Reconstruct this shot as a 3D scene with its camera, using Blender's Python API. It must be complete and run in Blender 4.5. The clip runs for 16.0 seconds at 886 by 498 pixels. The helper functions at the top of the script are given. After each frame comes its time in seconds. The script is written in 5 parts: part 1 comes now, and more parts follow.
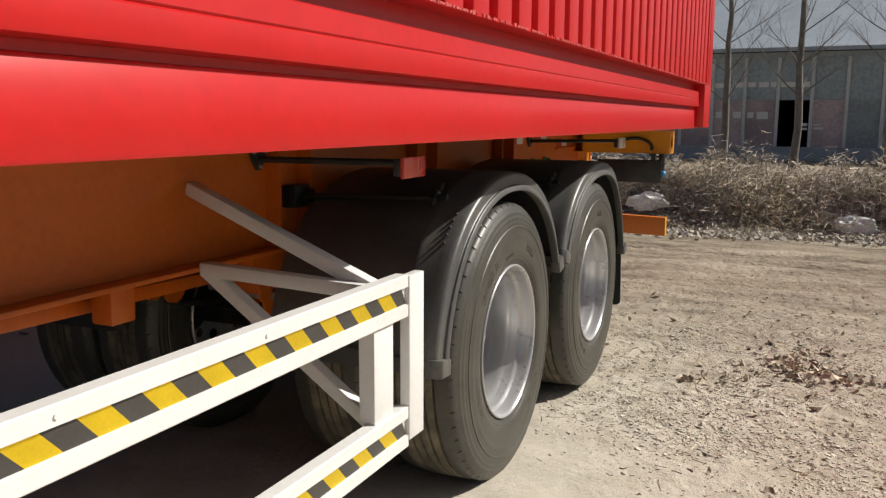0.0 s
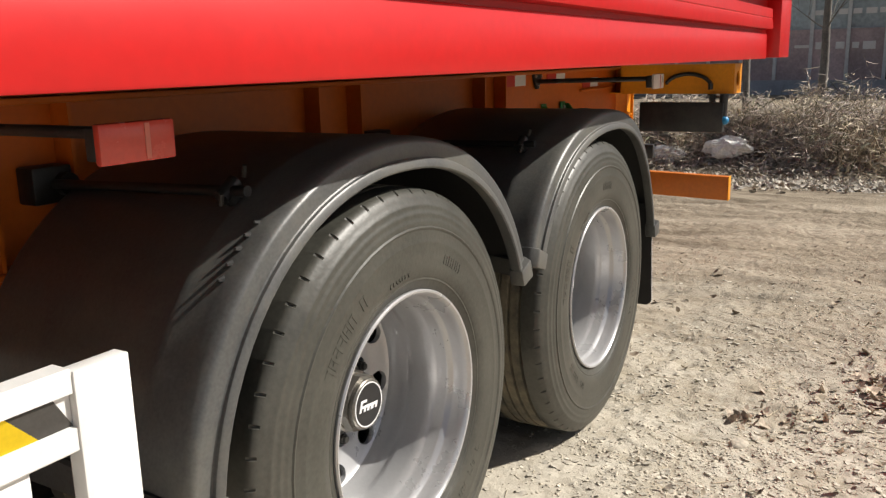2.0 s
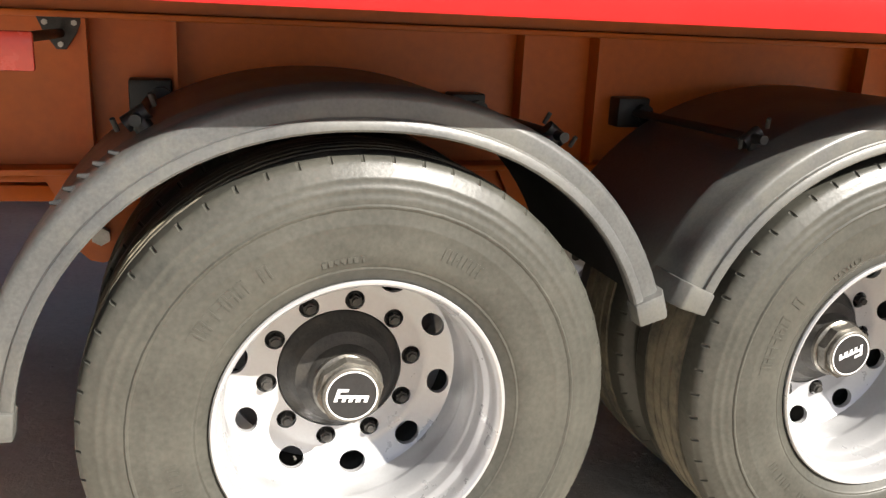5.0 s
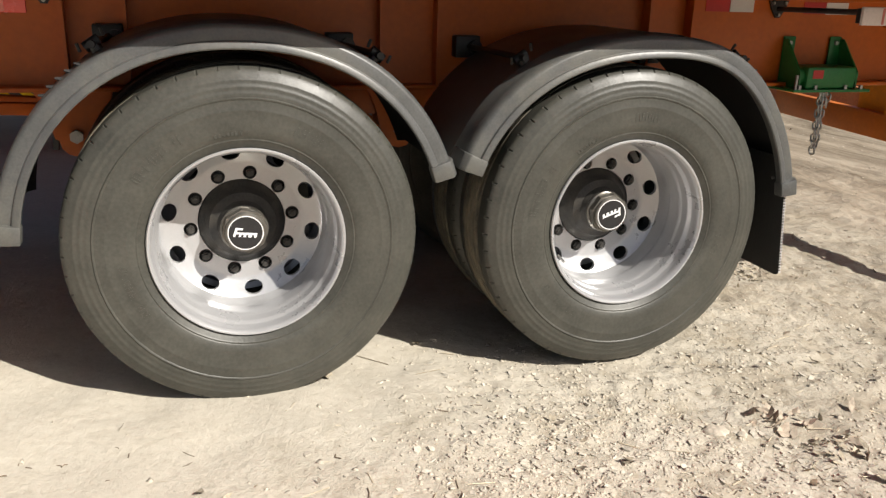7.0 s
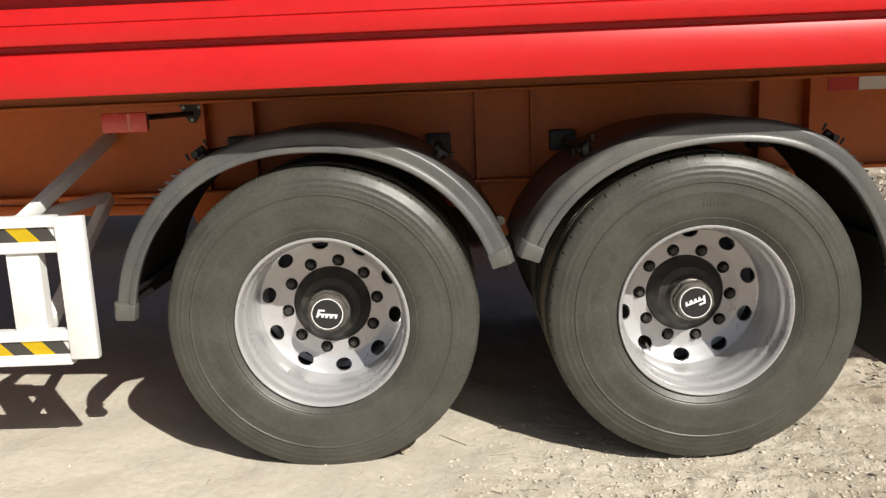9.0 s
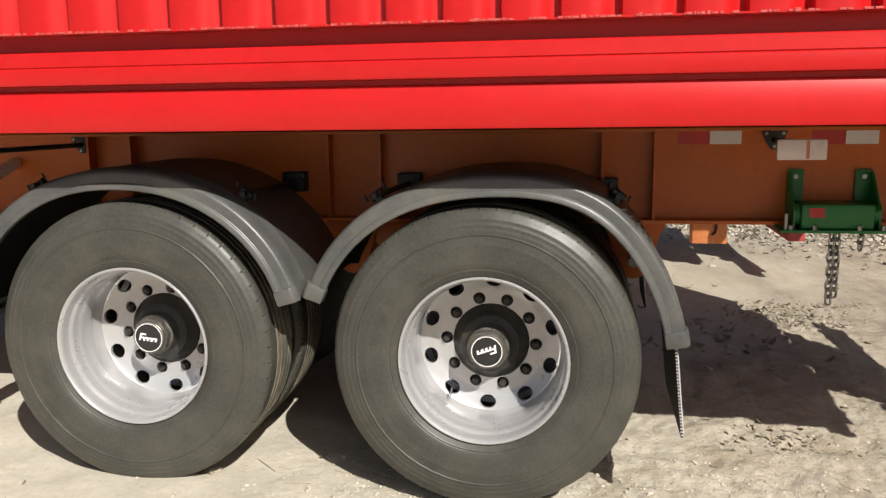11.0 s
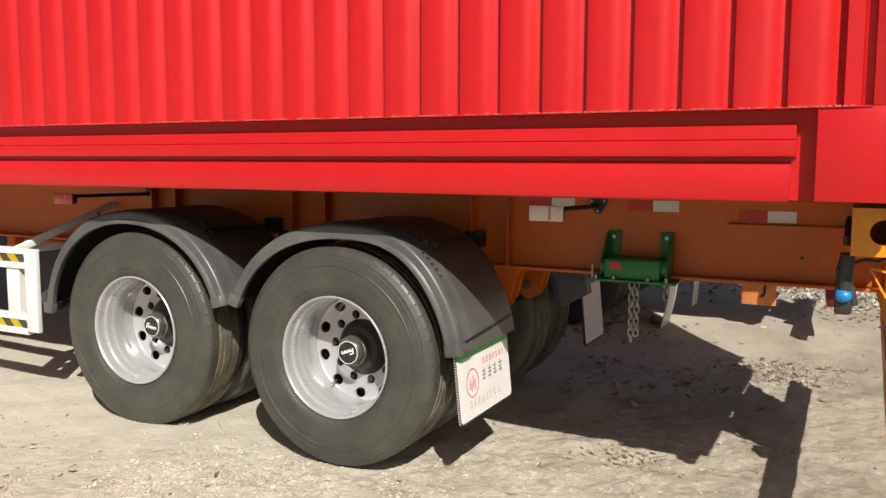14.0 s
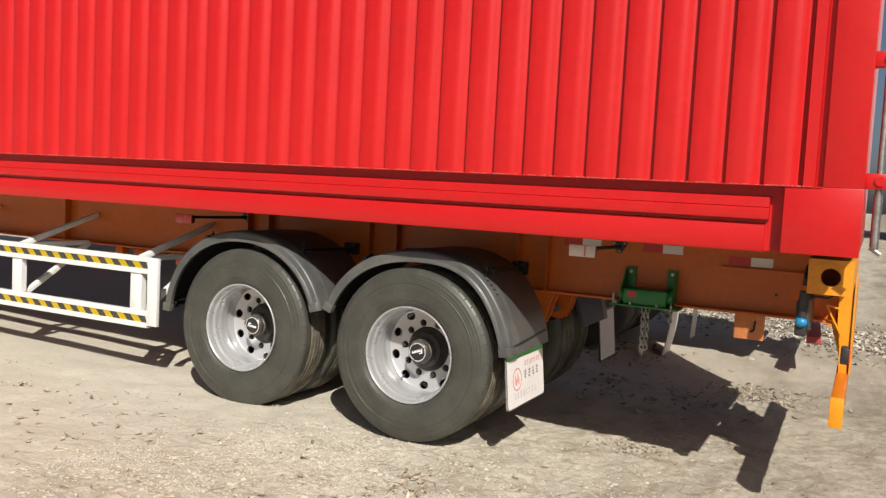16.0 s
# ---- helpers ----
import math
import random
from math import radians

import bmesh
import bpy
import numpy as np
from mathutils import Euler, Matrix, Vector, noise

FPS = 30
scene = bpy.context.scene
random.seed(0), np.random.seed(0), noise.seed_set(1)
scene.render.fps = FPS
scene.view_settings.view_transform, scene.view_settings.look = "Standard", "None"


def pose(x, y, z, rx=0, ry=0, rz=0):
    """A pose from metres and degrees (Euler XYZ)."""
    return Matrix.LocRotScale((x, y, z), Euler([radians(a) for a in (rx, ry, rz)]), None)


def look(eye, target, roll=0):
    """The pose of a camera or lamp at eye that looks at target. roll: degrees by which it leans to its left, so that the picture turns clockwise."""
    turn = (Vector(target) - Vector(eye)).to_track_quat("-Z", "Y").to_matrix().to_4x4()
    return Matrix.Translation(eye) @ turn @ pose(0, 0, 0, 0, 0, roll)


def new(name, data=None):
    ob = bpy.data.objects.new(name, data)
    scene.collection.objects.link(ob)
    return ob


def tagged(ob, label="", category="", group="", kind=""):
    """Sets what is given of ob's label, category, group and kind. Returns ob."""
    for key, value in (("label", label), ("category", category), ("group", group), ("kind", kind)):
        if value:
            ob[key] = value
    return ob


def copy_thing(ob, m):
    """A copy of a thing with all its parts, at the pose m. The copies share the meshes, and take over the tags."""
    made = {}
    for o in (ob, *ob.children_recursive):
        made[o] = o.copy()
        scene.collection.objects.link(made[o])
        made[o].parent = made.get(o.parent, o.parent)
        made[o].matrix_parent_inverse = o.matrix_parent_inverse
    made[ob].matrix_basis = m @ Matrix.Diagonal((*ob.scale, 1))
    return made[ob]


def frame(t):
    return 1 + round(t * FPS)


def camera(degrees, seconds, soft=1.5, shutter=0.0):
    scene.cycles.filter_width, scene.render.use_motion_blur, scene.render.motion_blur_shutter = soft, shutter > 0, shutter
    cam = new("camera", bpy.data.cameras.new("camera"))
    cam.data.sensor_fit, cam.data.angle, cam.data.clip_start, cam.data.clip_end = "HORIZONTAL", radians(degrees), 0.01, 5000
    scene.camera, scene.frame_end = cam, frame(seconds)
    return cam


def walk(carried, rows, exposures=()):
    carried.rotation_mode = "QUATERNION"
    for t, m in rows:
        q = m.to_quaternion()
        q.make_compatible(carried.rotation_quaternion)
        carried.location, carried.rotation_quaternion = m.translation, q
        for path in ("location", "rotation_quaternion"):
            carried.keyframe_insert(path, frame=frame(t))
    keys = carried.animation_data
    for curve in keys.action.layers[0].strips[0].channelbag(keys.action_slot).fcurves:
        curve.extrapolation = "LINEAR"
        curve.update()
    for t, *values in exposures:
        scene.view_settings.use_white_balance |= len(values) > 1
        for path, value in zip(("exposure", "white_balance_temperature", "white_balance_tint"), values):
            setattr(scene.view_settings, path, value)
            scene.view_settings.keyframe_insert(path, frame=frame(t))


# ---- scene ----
cam = camera(55.6, 16.0, soft=1.35)
PATH = [
    (0, (-2.997, -0.829, 1.367), (-1.195, -0.018, 1.061), 0.3),
    (0.5, (-2.649, -0.814, 1.351), (-0.83, -0.054, 1.015), -2.9),
    (1, (-2.24, -0.876, 1.33), (-0.465, -0.027, 0.971), -1.0),
    (1.5, (-1.897, -0.831, 1.295), (-0.16, 0.066, 0.871), -0.5),
    (2, (-1.569, -0.781, 1.334), (0.116, 0.205, 0.898), -1.3),
    (2.5, (-1.247, -0.806, 1.35), (0.223, 0.476, 0.907), -0.4),
    (3, (-0.951, -0.854, 1.29), (0.372, 0.567, 0.808), -4.1),
    (5.3, (-0.279, -1.368, 1.323), (0.266, 0.479, 0.784), 2.9),
    (5.5, (-0.245, -1.456, 1.344), (0.305, 0.392, 0.813), 2.3),
    (6, (-0.096, -1.759, 1.312), (0.452, 0.09, 0.782), 1.2),
    (6.2, (-0.086, -1.882, 1.314), (0.467, -0.044, 0.752), 2.0),
    (6.5, (-0.102, -2.027, 1.31), (0.455, -0.195, 0.731), 2.5),
    (7, (-0.187, -2.275, 1.308), (0.398, -0.463, 0.696), 1.8),
    (7.5, (-0.131, -2.428, 1.342), (0.497, -0.615, 0.779), -0.3),
    (8, (0.081, -2.517, 1.294), (0.433, -0.603, 0.832), -1.5),
    (8.2, (0.151, -2.506, 1.282), (0.41, -0.573, 0.838), -1.8),
    (10.3, (1.123, -2.564, 1.393), (0.88, -0.607, 1.059), -2.6),
    (10.5, (1.251, -2.558, 1.403), (1.017, -0.606, 1.037), -3.0),
    (11, (1.646, -2.527, 1.393), (1.314, -0.585, 1.047), -0.9),
    (11.5, (1.943, -2.598, 1.39), (1.504, -0.67, 1.092), -1.0),
    (12, (2.345, -2.737, 1.407), (1.786, -0.842, 1.1), -2.3),
    (12.5, (2.737, -2.743, 1.399), (2.115, -0.864, 1.112), -1.8),
    (13, (3.1, -2.842, 1.413), (2.455, -0.965, 1.17), -2.5),
    (13.5, (3.415, -2.986, 1.414), (2.647, -1.163, 1.117), -2.5),
    (14, (3.543, -3.042, 1.454), (2.648, -1.267, 1.24), 0.1),
    (14.5, (3.639, -3.35, 1.465), (2.742, -1.572, 1.272), 0.8),
    (15, (3.667, -3.633, 1.493), (2.755, -1.865, 1.292), 1.9),
    (15.5, (3.647, -3.911, 1.498), (2.738, -2.14, 1.304), 2.6),
    (16, (3.754, -4.194, 1.526), (2.852, -2.414, 1.384), 3.0),
]
EXPOSURES = [(0.0, 0.1), (1.5, 0.27), (2.5, 0.48), (3.0, 0.75), (4.2, 1.15), (5.3, 1.3), (6.0, 1.15), (6.5, 0.75), (7.0, 0.42), (8.2, 0.28), (10.3, 0.3), (12.0, 0.3), (14.0, 0.22), (16.0, 0.15)]
walk(cam, [(t, look(eye, target, roll)) for t, eye, target, roll in PATH], EXPOSURES)

# ---- light ----
SUN_DIR = Vector((0.69, -0.935, 1.0)).normalized()
world = bpy.data.worlds.new("sky")
scene.world = world
world.use_nodes = True
wn, wl = world.node_tree.nodes, world.node_tree.links
sky = wn.new("ShaderNodeTexSky")
sky.sky_type = "NISHITA"
sky.sun_disc = False
sky.sun_elevation = math.asin(SUN_DIR.z)
sky.sun_rotation = math.atan2(SUN_DIR.x, SUN_DIR.y)
sky.dust_density = 2.5
sky.air_density = 0.75
wl.new(sky.outputs["Color"], wn["Background"].inputs["Color"])
wn["Background"].inputs["Strength"].default_value = 0.049
sun = new("sun", bpy.data.lights.new("sun", "SUN"))
sun.data.energy, sun.data.angle, sun.data.color = 5.0, radians(0.53), (1.0, 0.95, 0.87)
sun.rotation_mode = "QUATERNION"
sun.rotation_quaternion = SUN_DIR.to_track_quat("Z", "Y")
sun.location = (12, -16, 18)


# ---- materials ----
def material(name, col, rough=0.6, metal=0.0, var=0.15, scale=6.0, fine=90.0, bump=0.0, bump_scale=60.0, dirt=None, dirt_amount=0.0,
             dirt_scale=2.5, spec=0.5, coat=0.0, per_piece=0.0, coords="Object", rough_var=0.12, dirt_lo=0.45):
    m = bpy.data.materials.new(name)
    m.use_nodes = True
    nt = m.node_tree
    n, l = nt.nodes, nt.links
    b = n["Principled BSDF"]
    tc = n.new("ShaderNodeTexCoord")
    src = tc.outputs[coords]
    big = n.new("ShaderNodeTexNoise")
    big.inputs["Scale"].default_value, big.inputs["Detail"].default_value, big.inputs["Roughness"].default_value = scale, 6, 0.62
    small = n.new("ShaderNodeTexNoise")
    small.inputs["Scale"].default_value, small.inputs["Detail"].default_value = fine, 4
    l.new(src, big.inputs["Vector"])
    l.new(src, small.inputs["Vector"])
    mix = n.new("ShaderNodeMath")
    mix.operation = "MULTIPLY_ADD"
    l.new(small.outputs["Fac"], mix.inputs[0])
    mix.inputs[1].default_value = 0.5
    half = n.new("ShaderNodeMath")
    half.operation = "MULTIPLY"
    half.inputs[1].default_value = 0.5
    l.new(big.outputs["Fac"], half.inputs[0])
    l.new(half.outputs[0], mix.inputs[2])
    ramp = n.new("ShaderNodeValToRGB")
    lo, hi = 1 - var * 1.6, 1 + var * 1.6
    ramp.color_ramp.elements[0].position, ramp.color_ramp.elements[1].position = 0.3, 0.7
    ramp.color_ramp.elements[0].color = (*[min(1, c * lo) for c in col], 1)
    ramp.color_ramp.elements[1].color = (*[min(1, c * hi) for c in col], 1)
    l.new(mix.outputs[0], ramp.inputs["Fac"])
    out = ramp.outputs["Color"]
    if per_piece:
        oi = n.new("ShaderNodeObjectInfo")
        mr = n.new("ShaderNodeMapRange")
        mr.inputs["To Min"].default_value, mr.inputs["To Max"].default_value = 1 - per_piece, 1 + per_piece
        l.new(oi.outputs["Random"], mr.inputs["Value"])
        hsv = n.new("ShaderNodeHueSaturation")
        l.new(mr.outputs[0], hsv.inputs["Value"])
        l.new(out, hsv.inputs["Color"])
        out = hsv.outputs["Color"]
    if dirt:
        dn = n.new("ShaderNodeTexNoise")
        dn.inputs["Scale"].default_value, dn.inputs["Detail"].default_value, dn.inputs["Roughness"].default_value = dirt_scale, 9, 0.7
        l.new(src, dn.inputs["Vector"])
        dr = n.new("ShaderNodeMapRange")
        dr.inputs["From Min"].default_value, dr.inputs["From Max"].default_value = dirt_lo, dirt_lo + 0.3
        dr.inputs["To Max"].default_value = dirt_amount
        l.new(dn.outputs["Fac"], dr.inputs["Value"])
        mc = n.new("ShaderNodeMix")
        mc.data_type = "RGBA"
        l.new(dr.outputs[0], mc.inputs["Factor"])
        l.new(out, mc.inputs["A"])
        mc.inputs["B"].default_value = (*dirt, 1)
        out = mc.outputs["Result"]
    l.new(out, b.inputs["Base Color"])
    rr = n.new("ShaderNodeMapRange")
    rr.inputs["To Min"].default_value, rr.inputs["To Max"].default_value = max(0.03, rough - rough_var), min(1, rough + rough_var)
    l.new(big.outputs["Fac"], rr.inputs["Value"])
    l.new(rr.outputs[0], b.inputs["Roughness"])
    b.inputs["Metallic"].default_value = metal
    b.inputs["Specular IOR Level"].default_value = spec
    b.inputs["Coat Weight"].default_value = coat
    b.inputs["Coat Roughness"].default_value = 0.12
    if bump:
        bn = n.new("ShaderNodeTexNoise")
        bn.inputs["Scale"].default_value, bn.inputs["Detail"].default_value = bump_scale, 8
        l.new(src, bn.inputs["Vector"])
        bp = n.new("ShaderNodeBump")
        bp.inputs["Strength"].default_value, bp.inputs["Distance"].default_value = bump, 0.01
        l.new(bn.outputs["Fac"], bp.inputs["Height"])
        l.new(bp.outputs["Normal"], b.inputs["Normal"])
    return m


DUST = (0.36, 0.30, 0.20)
RED = material("red_paint", (0.51, 0.0098, 0.0108), 0.36, var=0.06, scale=1.3, fine=30, bump=0.10, bump_scale=3, coat=0.08, spec=0.35, dirt=(0.45, 0.055, 0.042), dirt_amount=0.10, dirt_scale=3)
ORANGE = material("orange_paint", (0.53, 0.113, 0.005), 0.42, var=0.08, scale=3, fine=40, bump=0.08, bump_scale=14, dirt=(0.36, 0.09, 0.015), dirt_amount=0.3, dirt_scale=4)
# underrun bar's paint, darkened to hold the shade on its front
BUMPER = material("shaded_bumper_orange", (0.62, 0.165, 0.008), 0.42, var=0.08, scale=4, fine=50, bump=0.08, bump_scale=20, dirt=(0.40, 0.10, 0.015), dirt_amount=0.35, dirt_scale=5)
# the chassis orange again, yellowed and brightened to hold sunlight at the rear
YELLOW = material("sunlit_orange_paint", (0.78, 0.295, 0.012), 0.42, var=0.08, scale=4, fine=50, bump=0.08, bump_scale=20, dirt=(0.45, 0.15, 0.02), dirt_amount=0.3, dirt_scale=6)
WHITE = material("white_paint", (0.73, 0.73, 0.71), 0.38, var=0.04, scale=4, fine=60, bump=0.05, bump_scale=20, dirt=(0.45, 0.40, 0.32), dirt_amount=0.25, dirt_scale=7, dirt_lo=0.52)
RUBBER = material("tyre_rubber", (0.056, 0.055, 0.046), 0.43, var=0.2, scale=5, fine=90, bump=0.05, bump_scale=110, dirt=(0.14, 0.13, 0.105), dirt_amount=0.3, dirt_scale=6, dirt_lo=0.45, spec=0.45)
TREAD = material("dusty_tread", (0.085, 0.078, 0.060), 0.85, var=0.2, scale=8, fine=120, bump=0.3, bump_scale=80, dirt=DUST, dirt_amount=0.6, dirt_scale=9, dirt_lo=0.4)
PLASTIC = material("fender_plastic", (0.077, 0.078, 0.076), 0.38, var=0.2, scale=6, fine=140, bump=0.05, bump_scale=90, dirt=(0.20, 0.19, 0.145), dirt_amount=0.5, dirt_scale=3.2, dirt_lo=0.48)
# near-black for mudguard inner faces: the shade under the arch put into colour
GUARD_INNER = material("shade_black_plastic", (0.012, 0.012, 0.012), 0.6, var=0.25, scale=9, fine=100, dirt=(0.04, 0.037, 0.03), dirt_amount=0.4)
# black of the stays; on the far mudguards it stands for deep shade
STAY = material("stay_and_far_guard_black", (0.012, 0.012, 0.012), 0.45, var=0.25, scale=9, fine=100, bump=0.1)
BLACK = material("black_steel", (0.022, 0.022, 0.023), 0.5, var=0.25, scale=9, fine=100, bump=0.1, dirt=(0.10, 0.09, 0.075), dirt_amount=0.4, dirt_scale=8)
SILVER = material("silver_wheel_paint", (0.51, 0.51, 0.515), 0.30, metal=0.45, var=0.03, scale=7, fine=120, bump=0.05, bump_scale=60, dirt=(0.42, 0.39, 0.34), dirt_amount=0.22, dirt_scale=6, dirt_lo=0.55)
STEEL = material("bare_steel", (0.42, 0.41, 0.39), 0.42, metal=0.9, var=0.15, scale=30, fine=200, bump=0.1, dirt=(0.12, 0.10, 0.08), dirt_amount=0.5, dirt_scale=25)
HUB = material("dark_hub_iron", (0.045, 0.043, 0.040), 0.5, metal=0.3, var=0.25, scale=20, fine=150, bump=0.2, dirt=(0.14, 0.12, 0.09), dirt_amount=0.4, dirt_scale=14)
CAP_STEEL = material("worn_cap_steel", (0.20, 0.19, 0.17), 0.36, metal=0.7, var=0.25, scale=25, fine=150, bump=0.1, dirt=(0.08, 0.07, 0.05), dirt_amount=0.6, dirt_scale=16)
CAP = material("hub_cap_black", (0.02, 0.02, 0.021), 0.35, var=0.2, scale=30, fine=200)
GREEN = material("green_paint", (0.012, 0.17, 0.035), 0.4, var=0.15, scale=12, fine=80, bump=0.1, bump_scale=40, dirt=(0.10, 0.12, 0.06), dirt_amount=0.3, dirt_scale=12)
TAPE_Y = material("yellow_tape", (0.90, 0.66, 0.03), 0.40, metal=0.75, var=0.05, scale=14, fine=150)
TAPE_K = material("black_tape", (0.05, 0.047, 0.043), 0.4, var=0.15, scale=14, fine=150)
TAPE_R = material("red_tape", (0.50, 0.03, 0.025), 0.4, var=0.08, scale=14, fine=150)
TAPE_W = material("white_tape", (0.70, 0.70, 0.68), 0.4, var=0.06, scale=14, fine=150)
LENS_R = material("red_lens", (0.55, 0.06, 0.04), 0.25, var=0.06, scale=20, fine=120, coat=0.3)
LENS_S = material("faded_lens", (0.58, 0.17, 0.13), 0.3, var=0.06, scale=20, fine=120)
LENS_W = material("pale_lens", (0.72, 0.62, 0.56), 0.3, var=0.05, scale=20, fine=120)
FLAP = material("flap_rubber", (0.014, 0.014, 0.014), 0.7, var=0.2, scale=12, fine=120, bump=0.2, bump_scale=120, dirt=(0.05, 0.046, 0.04), dirt_amount=0.4)
BOARD = material("white_flap_print", (0.78, 0.75, 0.73), 0.5, var=0.05, scale=8, fine=60, dirt=(0.45, 0.40, 0.34), dirt_amount=0.3, dirt_scale=6, dirt_lo=0.5)
FLAP_GREEN = material("green_print", (0.10, 0.62, 0.13), 0.5, var=0.08, scale=10, fine=80)
PRINT_RED = material("red_print", (0.60, 0.26, 0.25), 0.6, var=0.15, scale=40, fine=150)
PRINT_DARK = material("dark_print", (0.26, 0.23, 0.25), 0.6, var=0.2, scale=40, fine=150)
PRINT_GREY = material("grey_print", (0.52, 0.50, 0.50), 0.6, var=0.2, scale=40, fine=150)
INK_WHITE = material("white_ink", (0.8, 0.8, 0.8), 0.5, var=0.03)
BLUE = material("blue_plastic", (0.015, 0.22, 0.46), 0.4, var=0.08, scale=20, fine=100)
# floor colour is unseen; kept dark to cut red light bounced onto the mudguards
UNDER = material("dark_floor_underside", (0.07, 0.06, 0.055), 0.7, var=0.2, scale=3, fine=40, dirt=(0.12, 0.10, 0.08), dirt_amount=0.4, dirt_scale=3)
SEALANT = material("worn_red_edge", (0.52, 0.075, 0.065), 0.5, var=0.5, scale=40, fine=200, bump=0.3, bump_scale=120)


# ---- mesh helpers ----
def box(bm, x0, x1, y0, y1, z0, z1, bevel=0.0, m=None):
    vs = [bm.verts.new((x, y, z)) for x in (x0, x1) for y in (y0, y1) for z in (z0, z1)]
    fs = [bm.faces.new([vs[i] for i in q]) for q in ((0, 1, 3, 2), (4, 6, 7, 5), (0, 4, 5, 1), (2, 3, 7, 6), (0, 2, 6, 4), (1, 5, 7, 3))]
    if bevel:
        es = list({e for f in fs for e in f.edges})
        r = bmesh.ops.bevel(bm, geom=es, offset=bevel, segments=2, profile=0.5, affect="EDGES")
        vs = list({v for v in vs if v.is_valid} | {v for f in r["faces"] for v in f.verts})
    if m is not None:
        bmesh.ops.transform(bm, matrix=m, verts=vs)
    return vs


def bar(bm, a, b, w, h=None, up=(0, 0, 1), bevel=0.0):
    """A straight bar of section w x h from a to b."""
    a, b = Vector(a), Vector(b)
    h = h or w
    d = (b - a).normalized()
    side = d.cross(Vector(up)).normalized()
    top = side.cross(d)
    m = Matrix((side, d, top)).transposed().to_4x4()
    m.translation = a
    return box(bm, -w / 2, w / 2, 0, (b - a).length, -h / 2, h / 2, bevel, m)


def rod(bm, a, b, r, seg=12, r2=None):
    a, b = Vector(a), Vector(b)
    m = (b - a).to_track_quat("Z", "Y").to_matrix().to_4x4()
    m.translation = (a + b) / 2
    return bmesh.ops.create_cone(bm, cap_ends=True, segments=seg, radius1=r, radius2=r if r2 is None else r2, depth=(b - a).length, matrix=m)["verts"]


def lathe(bm, profile, seg=72, closed=False, angles=None, dent=None):
    """Turns (radius, y) pairs about the y axis. dent(i, k): radius taken off at angle i and pair k."""
    angles = angles or [2 * math.pi * i / seg for i in range(seg)]
    rings = []
    for i, a in enumerate(angles):
        c, s = math.cos(a), math.sin(a)
        rings.append([bm.verts.new(((r - (dent(i, k) if dent else 0)) * c, y, (r - (dent(i, k) if dent else 0)) * s)) for k, (r, y) in enumerate(profile)])
    n, p = len(rings), len(profile)
    for i in range(n):
        a, b = rings[i], rings[(i + 1) % n]
        for k in range(p if closed else p - 1):
            bm.faces.new((a[k], a[(k + 1) % p], b[(k + 1) % p], b[k]))
    return rings


def mesh_of(bm, smooth=40.0):
    bmesh.ops.recalc_face_normals(bm, faces=bm.faces)
    me = bpy.data.meshes.new("m")
    bm.to_mesh(me)
    bm.free()
    if smooth:
        for p in me.polygons:
            p.use_smooth = True
        me.set_sharp_from_angle(angle=radians(smooth))
    return me


def put(name, me, mat, parent=None, label="", at=None):
    if mat is not None and not me.materials:
        me.materials.append(mat)
    ob = new(name, me)
    me.name = name
    if parent is not None:
        ob.parent = parent
    if at is not None:
        ob.matrix_basis = at
    if label:
        ob["label"] = label
    return ob


def part(name, bm, mat, parent, label="", smooth=40.0, at=None):
    return put(name, mesh_of(bm, smooth), mat, parent, label, at)


def thing(name, label, category, group="", kind="", at=None):
    ob = new(name)
    ob.empty_display_size = 0.1
    if at is not None:
        ob.matrix_basis = at
    return tagged(ob, label, category, group, kind)


def one(name, bm, mat, label, category, group="", kind="", smooth=40.0, at=None):
    return tagged(part(name, bm, mat, None, "", smooth, at), label, category, group, kind)


def cut(me, cutter):
    """me less the solid of the cutter's bmesh."""
    a, b = new("cut_a", me), new("cut_b", mesh_of(cutter, 0))
    md = a.modifiers.new("cut", "BOOLEAN")
    md.operation, md.object, md.solver = "DIFFERENCE", b, "EXACT"
    res = bpy.data.meshes.new_from_object(a.evaluated_get(bpy.context.evaluated_depsgraph_get()))
    bpy.data.objects.remove(a)
    bpy.data.objects.remove(b)
    return res


# ---- ground ----
def smoothstep(a, b, x):
    u = min(1, max(0, (x - a) / (b - a)))
    return u * u * (3 - 2 * u)


